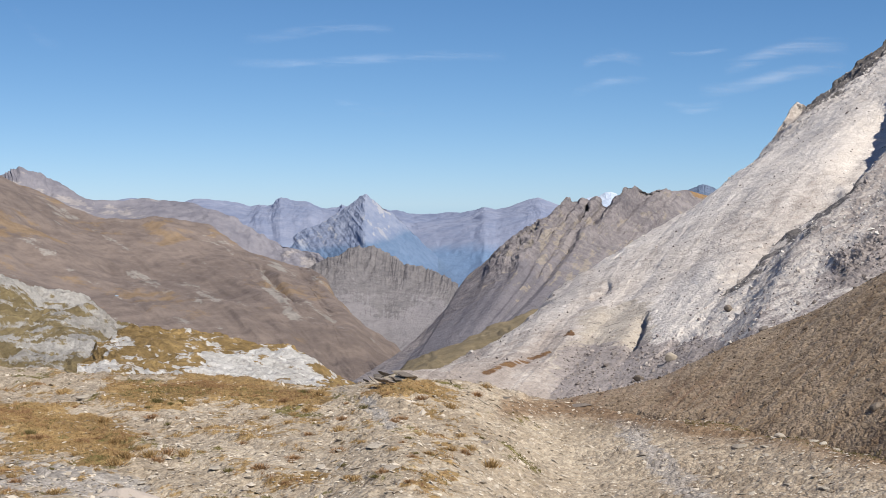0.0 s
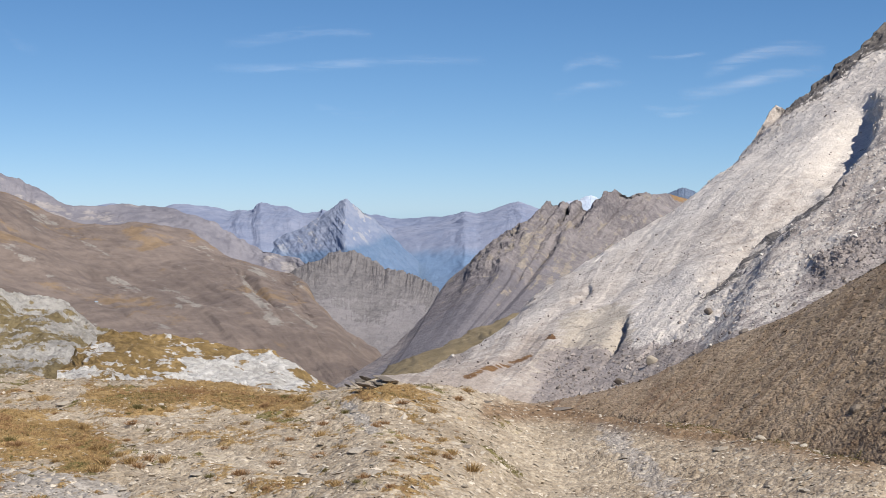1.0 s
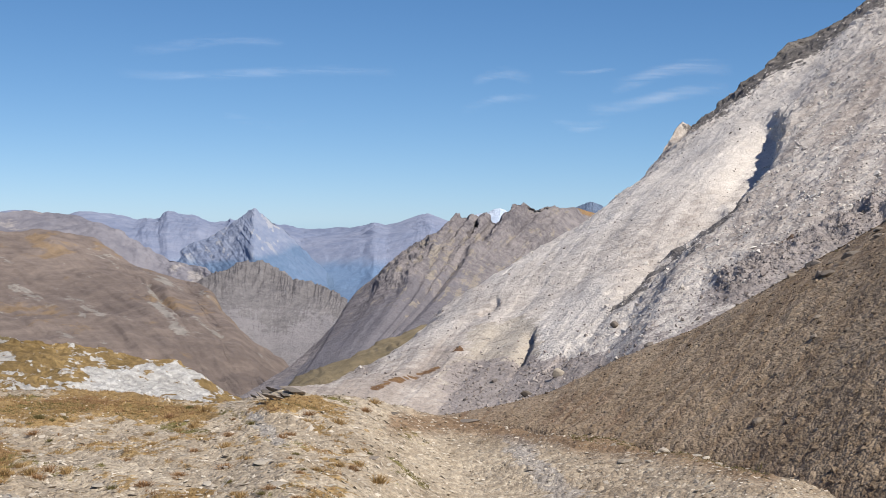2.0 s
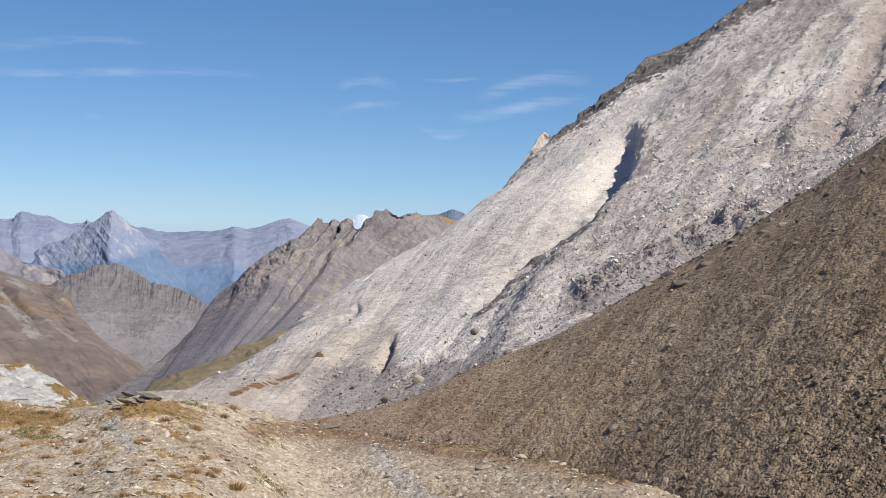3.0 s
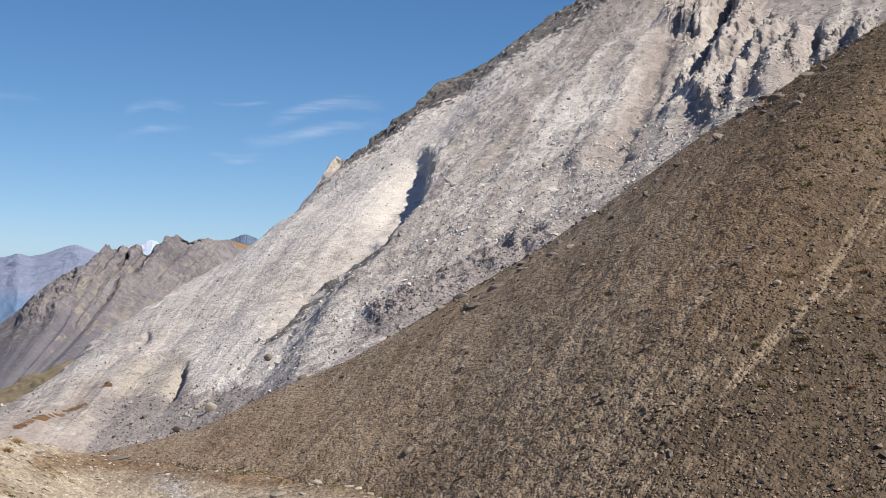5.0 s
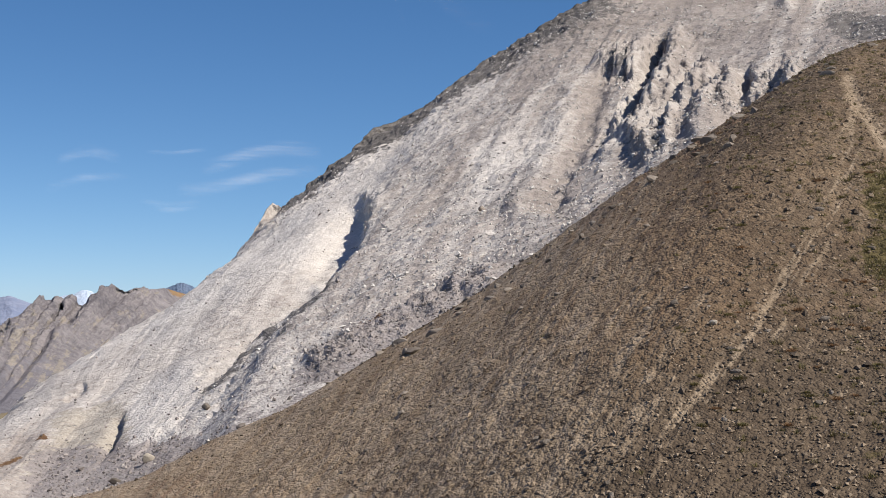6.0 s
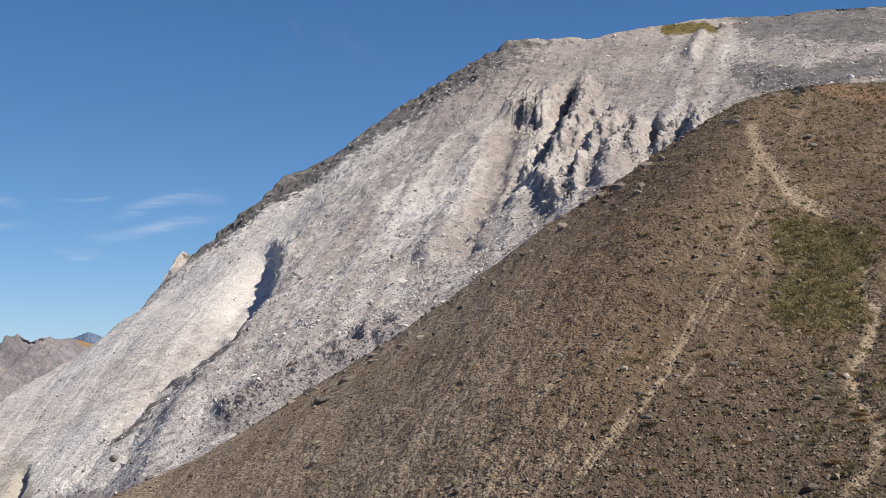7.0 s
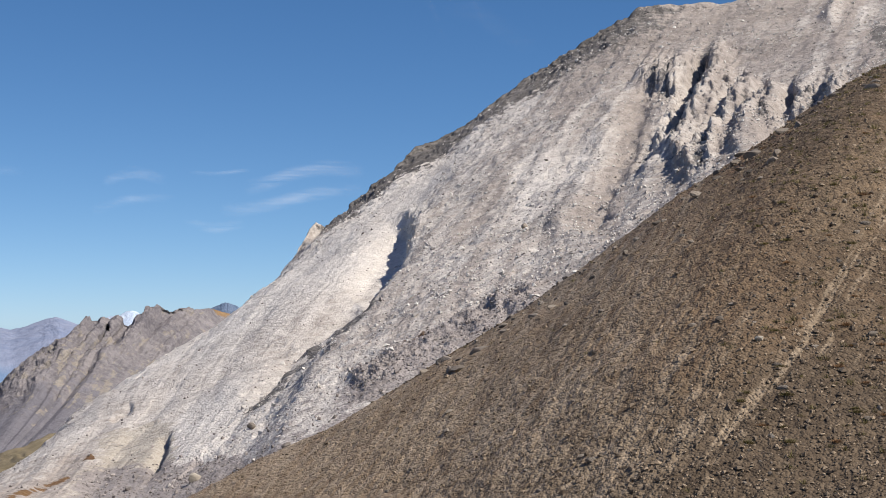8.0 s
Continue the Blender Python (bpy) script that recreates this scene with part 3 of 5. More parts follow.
def parted(name, P, material, masks, kinds, label, category, kind=""):
    """A landform as one thing whose parts are stretches of one sheet; kinds: (part name, label, where it lies), the first is the rest."""
    root = tagged(new(name), label, category, kind=kind)
    F = grid_faces(*P.shape[:2])
    if np.cross(P[1:, :-1] - P[:-1, :-1], P[:-1, 1:] - P[:-1, :-1])[..., 2].mean() < 0:
        F = F[:, ::-1]
    which = np.zeros(P.shape[:2], int)
    for k, (_, _, where) in enumerate(kinds[1:], 1):
        which = np.where(where, k, which)
    of_face = which.ravel()[F].max(1)
    V = P.reshape(-1, 3)
    for k, (part_name, part_label, _) in enumerate(kinds):
        f = F[of_face == k]
        if not len(f):
            continue
        keep, index = np.unique(f, return_inverse=True)
        ob = new(part_name, mesh_from(part_name, V[keep], index.reshape(f.shape), material, {q: np.ravel(v)[keep] for q, v in masks.items()}))
        ob.parent = root
        tagged(ob, part_label)
    return root


def icosahedron():
    g = (1 + 5**0.5) / 2
    v = np.array([(-1, g, 0), (1, g, 0), (-1, -g, 0), (1, -g, 0), (0, -1, g), (0, 1, g), (0, -1, -g), (0, 1, -g),
                  (g, 0, -1), (g, 0, 1), (-g, 0, -1), (-g, 0, 1)], float) / (1 + g * g) ** 0.5
    f = np.array([(0, 11, 5), (0, 5, 1), (0, 1, 7), (0, 7, 10), (0, 10, 11), (1, 5, 9), (5, 11, 4), (11, 10, 2), (10, 7, 6), (7, 1, 8),
                  (3, 9, 4), (3, 4, 2), (3, 2, 6), (3, 6, 8), (3, 8, 9), (4, 9, 5), (2, 4, 11), (6, 2, 10), (8, 6, 7), (9, 8, 1)])
    return v, f


def octahedron():
    v = np.array([(1, 0, 0), (-1, 0, 0), (0, 1, 0), (0, -1, 0), (0.2, 0.1, 1), (0, -0.1, -1)], float)
    return v, np.array([(0, 2, 4), (2, 1, 4), (1, 3, 4), (3, 0, 4), (2, 0, 5), (1, 2, 5), (3, 1, 5), (0, 3, 5)])


def stones(name, at, up, size, material, rng, flat=0.5, sink=0.25, fine=False):
    """Angular stones of given sizes, bedded on a slope, as one mesh."""
    v, f = octahedron() if fine else icosahedron()
    corners = len(v)
    n = len(at)
    S = size[:, None] * np.stack([rng.uniform(0.7, 1.3, n), rng.uniform(0.5, 1.0, n), rng.uniform(0.6, 1.3, n) * flat], -1) * 0.5
    shape = v[None] * (1 + rng.uniform(-0.28, 0.28, (n, corners, 1))) * S[:, None]
    turn = rng.uniform(0, 2 * np.pi, n)
    up = up + rng.normal(0, 0.25, (n, 3))
    up /= np.linalg.norm(up, axis=1, keepdims=True)
    side = np.stack([np.cos(turn), np.sin(turn), np.zeros(n)], -1)
    side -= up * (side * up).sum(1, keepdims=True)
    side /= np.linalg.norm(side, axis=1, keepdims=True)
    third = np.cross(up, side)
    W = shape[..., 0:1] * side[:, None] + shape[..., 1:2] * third[:, None] + shape[..., 2:3] * up[:, None]
    W = W + (at + up * (S[:, 2:3] * (1 - 2 * sink)))[:, None]
    F = (f[None] + corners * np.arange(n)[:, None, None]).reshape(-1, 3)
    return new(name, mesh_from(name, W.reshape(-1, 3), F, material, None, smooth=False))


def spot(P, A, E, a, e):
    """The nearest point of a sheet in a bearing and elevation, and its index."""
    r = np.hypot(P[..., 0], P[..., 1])
    cost = np.hypot(A - a, E - e) + r * 0.002
    k = np.unravel_index(np.argmin(cost), cost.shape)
    return P[k].copy(), k


def pick(P, weight, count, rng):
    """Random places on a sheet, by weight per area seen: (points, upward normals)."""
    area = np.linalg.norm(np.cross(np.gradient(P, axis=0), np.gradient(P, axis=1)), axis=-1)
    w = (area * weight).ravel()
    k = rng.choice(len(w), count, p=w / w.sum())
    N = outward(P).reshape(-1, 3)
    return P.reshape(-1, 3)[k] + rng.normal(0, 0.01, (count, 3)), N[k]


# ---- the pass: ground sheet to the horizon ----
G_A, G_E, G_R = np.array([(-60, -6, 30)] + G + [(20, -10.2, 29), (26, -10.5, 27), (33, -11, 26), (45, -11, 25), (70, -10, 25), (110, -8, 22), (200, -8, 12), (300, -6, 30)], float).T
col = np.concatenate([np.linspace(-28, 44, 900, endpoint=False), np.linspace(44, 332, 90, endpoint=False)])
row = np.concatenate([[0.0, 0.3, 0.7], np.geomspace(1.2, 14, 30, endpoint=False), np.geomspace(14, 60, 340, endpoint=False), np.geomspace(60, 4900, 60)])
A, Rr = np.meshgrid(col, row, indexing="ij")
wrapA = np.where(A > 300, A - 360, A)
fine_a = np.linspace(-60, 300, 3601)
soften = np.exp(-(np.arange(-25, 26) / 10.0) ** 2)
soften /= soften.sum()
Re, Ge = [np.interp(wrapA, fine_a[25:-25], np.convolve(np.interp(fine_a, G_A, g), soften, "valid")) for g in (G_R, G_E)]
Ze = EYE + Re * np.tan(np.radians(Ge))
tt = Rr / Re
ground_z = np.where(tt < 1, Ze * (1 - (1 - np.clip(tt / 0.62, 0, 1)) ** 2), Ze - 0.24 * (Rr - Re))
ground_z = np.maximum(ground_z, -330 + 0 * Rr)
P = np.stack([Rr * np.sin(np.radians(A)), Rr * np.cos(np.radians(A)), ground_z], -1)
fade = np.clip(1.3 - 0.3 * tt, 0.2, 1)
beds = np.stack([P[..., 0] * 0.75 + P[..., 1] * 0.66, (P[..., 1] * 0.75 - P[..., 0] * 0.66) * 0.18, P[..., 2] * 0], -1)
ground_z = P[..., 2] + fade * 0.16 * fbm(beds, 0.9, 4, 0.6, seed=4, ridged=True) * np.clip(Rr / 8, 0, 1)
P[..., 2] = ground_z
P[..., 2] += fade * (0.22 * fbm(P, 7.0, 3, seed=3) + 0.10 * fbm(P, 1.6, 4, 0.6, seed=5) + 0.035 * fbm(P, 0.3, 3, 0.6, seed=6)) * np.clip(Rr / 6, 0, 1)
gA, gE = bearing(P)
ground_masks = {
    "mat": np.clip(0.85 * band(gA, gE, MATS, 0.8) + 0.62 * band(gA, gE, MATS_B, 0.5) + 0.7 * band(gA, gE, MATS_C, 0.25)
                   + (0.9 * fbm(P, 1.3, 4, 0.62, seed=9) + 0.25) * np.clip((3 - gA) / 3, 0, 1), 0, 1),
    "green": np.clip(0.62 * band(gA, gE, GREENSTRIP, 0.34) + np.clip(1.1 * fbm(P, 1.6, 4, 0.6, seed=19) + 0.03, 0, 0.6) * (gA < 4), 0, 1),
    "earth": np.clip(0.95 * band(gA, gE, EARTH, 0.5) + 0.55 * band(gA, gE, GREENSTRIP, 0.55) + 0.3 * np.clip((gA - 5) / 5, 0, 1), 0, 1),
    "track": 0.8 * band(gA, gE, TRACK, 0.7),
    "slab": (band(gA, gE, SLAB_L, 0.7) + 0.8 * band(gA, gE, SLAB_M, 0.35)) * np.clip(gE + 13.5, 0, 1),
}
ground_P, ground_mask_mat = P, ground_masks["mat"]
tagged(sheet("ground", P, M_GROUND, ground_masks, wrap=True), "pale stony alpine pass with patches of dry ochre grass", "ground", kind="structure")

# ---- the brown scree slope ----
def eased(values, step, width):
    k = np.exp(-(np.arange(-int(3 * width / step), int(3 * width / step) + 1) * step / width) ** 2)
    n = len(k) // 2
    return np.convolve(np.concatenate([np.full(n, values[0]), values, np.full(n, values[-1])]), k / k.sum(), "valid")

eA = np.arange(4.61, 60.0, 0.25)
ea, ee, ed = np.array(EDGE).T
ta, te, td = np.array(TOE).T
eE, eD = eased(np.interp(eA, ea, ee), 0.25, 0.4), eased(np.interp(eA, ea, ed), 0.25, 3.0)
tE0, tD0 = eased(np.interp(eA, ta, te), 0.25, 2.0), eased(np.interp(eA, ta, td), 0.25, 3.0)
tA = eA - 0.5 - 0.45 * (eE - tE0)
tE, tD = np.interp(tA, eA, tE0), np.interp(tA, eA, tD0)
EDGE_S, toe = list(zip(eA, eE, eD)), place(list(zip(tA, tE, tD)))
mid = 0.5 * toe + 0.5 * place(EDGE_S) + (1 - np.exp(-(eA - 4.6) / 9))[:, None] * np.array([0, 0, 1.1])
P, vs = loft([toe - np.array([0, 0, 1.2]), toe, mid, EDGE_S, behind(EDGE_S, 1.12, 9)], 760, [4, 170, 190, 30])
bA, bE = bearing(P)
N = outward(P)
taper = np.linspace(0, 1, P.shape[0])[:, None].clip(0, 0.12) / 0.12
P += N * taper[..., None] * (0.16 * fbm(P, 9.0, 3, seed=21) + 0.08 * fbm(P, 1.5, 4, 0.6, seed=22) + 0.05 * fbm(P, 0.4, 3, 0.6, seed=23))[..., None]
shear = bA - 0.61 * bE + 0.28 * (bE + 2) * np.clip((bA - 26) / 14, -1, 0)
rills = fbm(np.stack([shear * 2.4 + 0.3 * fbm(P, 3, 3, seed=24), bE * 0.22, 0 * bE], -1), 1.0, 4, 0.6, seed=25)
fine_rills = fbm(np.stack([shear * 7 + 0.3 * fbm(P, 1.5, 3, seed=26), bE * 0.9, 0 * bE], -1), 1.0, 3, 0.6, seed=28)
path_mask = np.clip((1 - 0.45 * np.clip((bA - 27) / 6, 0, 1)) * (0.75 * np.clip(rills - 0.05, 0, 1) + 0.7 * np.clip(fine_rills, -0.3, 1)) + 0.62 * np.clip((32 - bA) / 7, 0, 1) + band(bA, bE, PATH_R, 0.28) + band(bA, bE, PATH_R2, 0.22) + band(bA, bE, CHUTE, 0.3) * np.clip(0.25 + 1.5 * fine_rills, 0, 0.75) + band(bA, bE, CHUTE, 0.11) * np.clip(0.3 + 0.9 * fbm(P, 0.7, 3, 0.6, seed=29), 0, 0.6) + band(bA, bE, CHUTE_B, 0.22) * np.clip(0.15 + 1.5 * fine_rills, 0, 0.6) + 0.4 * band(bA, bE, CHUTE_C, 0.3), 0, 1)
P -= N * (0.12 * (band(bA, bE, PATH_R, 0.3) + 0.4 * band(bA, bE, CHUTE, 0.4)))[..., None]
brown_masks = {
    "path": path_mask,
    "green": np.clip(band(bA, bE, GREEN, 0.8) + 0.32 * np.clip((bA - 34.5) / 5, 0, 1) + 0.3 * band(bA, bE, GREENSTRIP, 0.25), 0, 1),
    "stony": np.clip((-1.0 - bE) / 6.5 + 0.1 + 0.28 * fbm(P, 6.0, 3, seed=27), 0, 0.95) * np.clip((bA - 15) / 12, 0.1, 1) + 0.6 * np.clip((bA - 28) / 6, 0, 1),
    "red": np.clip(0.7 * band(bA, bE, REDTOE, 1.0) + band(bA, bE, REDEDGE, 0.35) + 0.45 * band(bA, bE, [r[:2] for r in EDGE[6:12]], 0.8), 0, 1),
}
brown_P, brown_masks_kept = P, brown_masks
parted("scree_slope", P, M_BROWN, brown_masks,
       [("scree", "brown earth and small stones", None), ("footpath", "pale trodden earth path", band(bA, bE, PATH_R, 0.24) + band(bA, bE, PATH_R2, 0.2) > 0.5),
        ("scree_chute", "paler worn chute", joined((band(bA, bE, CHUTE, 0.25) > 0.4) & (bE < 5.5))), ("grass_patch", "olive grass patch", joined((band(bA, bE, GREEN, 0.75) > 0.4) & (band(bA, bE, PATH_R, 0.24) < 0.3)))],
       "steep brown slope of earth and small stones with sparse grass", "slope")

# ---- the white mountain ----
TOP_E, BASE_E = evened(TOP, BASE, 320)
TOP_S = list(zip(*[np.convolve(np.pad(c, 20, mode="reflect", reflect_type="odd"), np.hanning(43)[1:-1] / np.hanning(43).sum(), "valid") for c in np.array(TOP_E).T]))
MID = [(0.5 * (a + b), 0.5 * (e + f) + 0.25, 0.46 * d + 0.54 * c) for (a, e, d), (b, f, c) in zip(TOP_S, BASE_E)]
SHOULDER = [(0.85 * a + 0.15 * b, 0.85 * e + 0.15 * f + 0.12, 0.86 * d + 0.14 * c) for (a, e, d), (b, f, c) in zip(TOP_S, MID)]
P, vs = loft([place(BASE_E) * np.array([0.93, 0.93, 1]) - np.array([0, 0, 7.0]), BASE_E, MID, SHOULDER, TOP_E, behind(TOP_E, 1.2, 70)], 840, [6, 230, 205, 45, 20])
wA, wE = bearing(P)
N = outward(P)
vs = np.interp(vs, [0, 2, 3, 4, 5], [0, 2, 2.82, 3, 4])
up = np.broadcast_to(vs[None], P.shape[:2])
body = np.clip((up - 1) * 3, 0, 1) * np.clip((3.25 - up) * 4, 0.25, 1)
# s: across the fall lines, which run with the crest and steepen beyond the gullies; l: along them
s0 = wA - 0.9 * wE
fall_s = s0 + 0.45 * wE * np.clip((s0 - 15) / 5, 0, 1) + 0.12 * fbm(P, 18, 3, seed=30)
fall_l = 0.7 * (wA + wE)
flow = np.stack([fall_s, fall_l * 0.14, 0 * wA], -1)
streak = fbm(flow, 0.9, 4, 0.55, seed=31)
cliffs = np.clip(band(wA, wE, CLIFF, 0.75) + band(wA, wE, RIBS_A, 0.7) + band(wA, wE, RIBS_B, 0.6) + band(wA, wE, HOLLOW_A, 0.4), 0, 1)
outband = band(wA, wE, OUTBAND, 0.48)
calm_lobe = 1 - 0.6 * np.clip((offset(wA, wE, GULLY)[0] - 0.2) / 0.6, 0, 1) * np.clip((2.7 - up) * 5, 0, 1)
terraces = fbm(np.stack([fall_s * 0.35, (wE + 0.15 * wA) * 2.6, 0 * wA], -1), 1.0, 4, 0.6, seed=52)
h = 0.28 * streak + 1.3 * fbm(P, 28.0, 3, seed=32) + calm_lobe * (0.5 * fbm(P, 5.0, 4, 0.6, seed=33) + 0.24 * fbm(P, 1.3, 3, 0.65, seed=36)) + 0.12 * (1 - calm_lobe) * terraces
ledge = fbm(np.stack([fall_s * 1.9, fall_l * 0.5, 0 * wA], -1), 1.0, 5, 0.65, seed=34, ridged=True)
h += cliffs * (1.2 * ledge + 0.9 * fbm(P, 4.0, 5, 0.65, seed=35, ridged=True) + 0.55 * fbm(P, 1.5, 4, 0.65, seed=40, ridged=True) + 0.5)
h += 1.0 * band(wA, wE, RIBS_A, 0.35) + 0.9 * band(wA, wE, RIBS_B, 0.32) + 0.8 * band(wA, wE, RIBS_C, 0.3) + 1.3 * band(wA, wE, BULGE, 0.4) + 1.0 * band(wA, wE, HUMP, 0.3)
rag = 0.8 + 0.9 * fbm(P, 3.0, 4, 0.6, seed=42)
for line, deep, left, right in ((NOTCH, 1.3, 0.16, 0.28), (HOLLOW_A, 2.1, 0.42, 0.2), (HOLLOW_B, 1.4, 0.22, 0.12), (CAVE_A, 2.0, 0.32, 0.2), (CAVE_B, 2.6, 0.35, 0.22), (CAVE_C, 1.9, 0.45, 0.3),
                                (DENT, 1.3, 0.3, 0.1), (HOLE, 0.7, 0.12, 0.12), (GULLY_B, 0.9, 0.5, 0.3)):
    h -= deep * rag * carve(wA, wE, line, left, right)
crest = np.clip((up - 2.62) * 4, 0, 1) * np.clip((wA - 13.9) / 0.8, 0, 1) * np.clip((30.5 - wA) / 4, 0, 1)
h += (crest + 0.4 * (wA > 12.9) * (wA < 14.5) * np.clip((up - 2.7) * 5, 0, 1)) * 0.8 * fbm(P, 3.5, 5, 0.65, seed=48, ridged=True)
h += outband * (2.3 * fbm(P, 2.8, 5, 0.65, seed=37, ridged=True) + 1.5)
d, along = offset(wA, wE, GULLY)
d = -d
side = d.copy()
depth = (1.5 * np.exp(-((along - 0.33) / 0.2) ** 2) + 1.8) * np.clip(along * 9, 0, 1) * np.clip((1 - along) * 5, 0, 1)
d = d + 0.16 + 0.13 * fbm(P, 5, 5, 0.65, seed=38)
h -= depth * np.where(d < 0, np.exp(-(d / 0.75) ** 2), np.exp(-(d / (0.15 + 0.2 * np.exp(-((along - 0.25) / 0.15) ** 2))) ** 2))
h += 0.8 * np.exp(-(side / 0.6) ** 2) * np.exp(-((along - 0.05) / 0.12) ** 2) * fbm(P, 2.5, 4, 0.6, seed=43, ridged=True)
h += 0.7 * band(wA, wE, RIB_B, 0.6)
P += N * (h * body)[..., None]
patchy_dirt = np.clip(0.35 * band(wA, wE, PATCH, 0.6) + 0.7 * band(wA, wE, BROWNBAND, 0.4) + 0.55 * band(wA, wE, GULLY_B, 0.55), 0, 1)
white_masks = {
    # The ledge term paints shade into cliff crevices; crest and gully greys are rock.
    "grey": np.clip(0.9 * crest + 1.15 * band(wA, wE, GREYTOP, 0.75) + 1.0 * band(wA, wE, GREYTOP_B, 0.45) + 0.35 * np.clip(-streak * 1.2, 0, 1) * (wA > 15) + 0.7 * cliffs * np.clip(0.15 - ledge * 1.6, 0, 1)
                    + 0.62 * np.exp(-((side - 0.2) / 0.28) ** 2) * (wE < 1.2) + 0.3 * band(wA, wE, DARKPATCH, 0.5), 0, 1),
    "purple": np.clip(1.0 * np.clip(1.55 - up, 0, 1) * np.clip((wA - 3) / 3, 0, 1) * np.clip((27 - wA) / 4, 0, 1) * np.clip(0.5 + 1.6 * (side + 0.1), 0, 1) + 0.5 * outband + 0.95 * np.clip((-5.1 - wE) / 0.8, 0, 1) * np.clip((wA - 3.8) / 1.5, 0, 1) * np.clip((12 - wA) / 2, 0, 1), 0, 1),
    # Besides dirt, the right-hand terms darken cliffs and top in place of shadow.
    "dirt": np.clip(0.22 - 0.1 * np.clip((13 - wA) / 3, 0, 1) * np.clip((wA - 6) / 3, 0, 1) + 0.22 * np.clip((7.5 - wA) / 3, 0, 1) + 0.42 * fbm(flow, 0.55, 5, 0.6, seed=45) + 0.25 * fbm(P, 1.6, 4, 0.65, seed=47) + 0.4 * fbm(P, 30, 3, seed=46) + patchy_dirt + 0.4 * (wA > 12.9) * (wA < 14.6) * (up > 2.8) + 0.42 * np.clip((wA - 25) / 4, 0, 1) + 0.15 * np.clip((wE - 7) / 3, 0, 1) + 0.12 * np.clip(side * 1.5, 0, 1) * np.clip((7 - wE) / 3, 0, 1)
                    + 0.34 * np.clip((wA - 15) / 9, 0, 1) * np.clip((29 - wA) / 3, 0.25, 1) + 0.35 * np.clip((-4.6 - wE) / 1.2, 0, 1) * np.clip((9 - wA) / 3, 0, 1), 0, 1),
    "tan": np.clip(0.9 * band(wA, wE, TAN, 0.7) + 0.6 * band(wA, wE, DARKPATCH, 0.5) + 0.35 * np.clip(fbm(P, 25, 3, seed=39), 0, 1), 0, 1),
    "heath": np.clip(0.8 * band(wA, wE, HEATH, 0.2) + 0.8 * fbm(P, 4, 4, 0.6, seed=49) * band(wA, wE, HEATH, 0.7) - 0.12 + 0.8 * band(wA, wE, REDROCK, 0.2), 0, 1),
    "turf": 0.95 * band(wA, wE, TURF_TOP, 0.26),
}
white_P, white_up = P, up
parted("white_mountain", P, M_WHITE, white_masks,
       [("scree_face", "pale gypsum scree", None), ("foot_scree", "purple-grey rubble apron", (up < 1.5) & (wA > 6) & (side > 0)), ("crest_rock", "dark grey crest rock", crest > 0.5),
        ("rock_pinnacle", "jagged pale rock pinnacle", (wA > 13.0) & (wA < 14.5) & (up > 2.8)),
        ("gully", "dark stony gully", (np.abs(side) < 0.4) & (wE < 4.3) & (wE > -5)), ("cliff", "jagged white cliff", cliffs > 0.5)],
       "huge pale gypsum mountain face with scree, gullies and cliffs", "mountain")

# ---- outcrops beyond the edge of the pass ----
OMID = [(a, 0.5 * e + 0.5 * f + 0.12, 0.45 * d + 0.55 * c) for (a, e, d), (b, f, c) in zip(OTOP, OBOT)]
P, vs = loft([place(OBOT) - np.array([0, 0, 3.0]), OBOT, OMID, OTOP, behind(OTOP, 1.25, 8)], 420, [8, 120, 110, 30])
N = outward(P)
oA, oE = bearing(P)
crack = fbm(P @ np.array([[0.8, 0.1, 0.5], [-0.3, 0.5, 0.2], [0.4, 0.2, 1.4]]), 2.2, 5, 0.6, seed=51, ridged=True)
P += N * (0.7 * fbm(P, 6.0, 3, seed=50) + 0.45 * crack + 0.15 * fbm(P, 0.7, 3, 0.6, seed=52))[..., None]
turf = np.clip(0.50 + 0.5 * fbm(P, 3.0, 4, 0.6, seed=53) + 1.3 * fbm(P, 0.8, 4, 0.65, seed=54) + 0.35 * (np.broadcast_to(vs[None], P.shape[:2]) - 2.1) + 0.22 * np.clip((-9.5 - oA) / 2, 0, 1) - 0.75 * band(oA, oE, [(-9.0, -6.7), (-7.5, -6.6), (-5.8, -6.8)], 0.5), 0, 1)
up = np.broadcast_to(vs[None], P.shape[:2])
parted("limestone_outcrop", P, M_OUTCROP, {"mat": turf}, [("rock_face", "bare white limestone", None), ("turf_cap", "ochre turf cap", (up > 2.2) & (oA < -8))],
       "rounded white limestone outcrop patched with ochre turf", "rock outcrop")

LMID = [(a, 0.55 * e + 0.45 * f, 0.6 * d + 0.4 * c) for (a, e, d), (b, f, c) in zip(LTOP, LBOT)]
P, vs = loft([LBOT, LMID, LTOP, behind(LTOP, 1.3, 20)], 420, [120, 120, 30])
N = outward(P)
P += N * (1.6 * fbm(P, 12.0, 3, seed=60) + 1.0 * fbm(P, 5.0, 6, 0.65, seed=61, ridged=True))[..., None]
turf = np.clip(0.44 + 0.7 * fbm(P, 8.0, 4, 0.6, seed=63) + 0.7 * fbm(P, 2.0, 4, 0.65, seed=64) - 0.22 * (np.broadcast_to(vs[None], P.shape[:2]) - 1.0), 0, 1)
up = np.broadcast_to(vs[None], P.shape[:2])
parted("grey_crag", P, M_CRAG, {"mat": turf}, [("crag_top", "bare grey rock", None), ("grassy_foot", "dull grass and rock", up < 0.7)],
       "grey weathered crag with dull grass in its hollows", "rock outcrop")

# ---- the valley and its mountains ----
LAND = {}


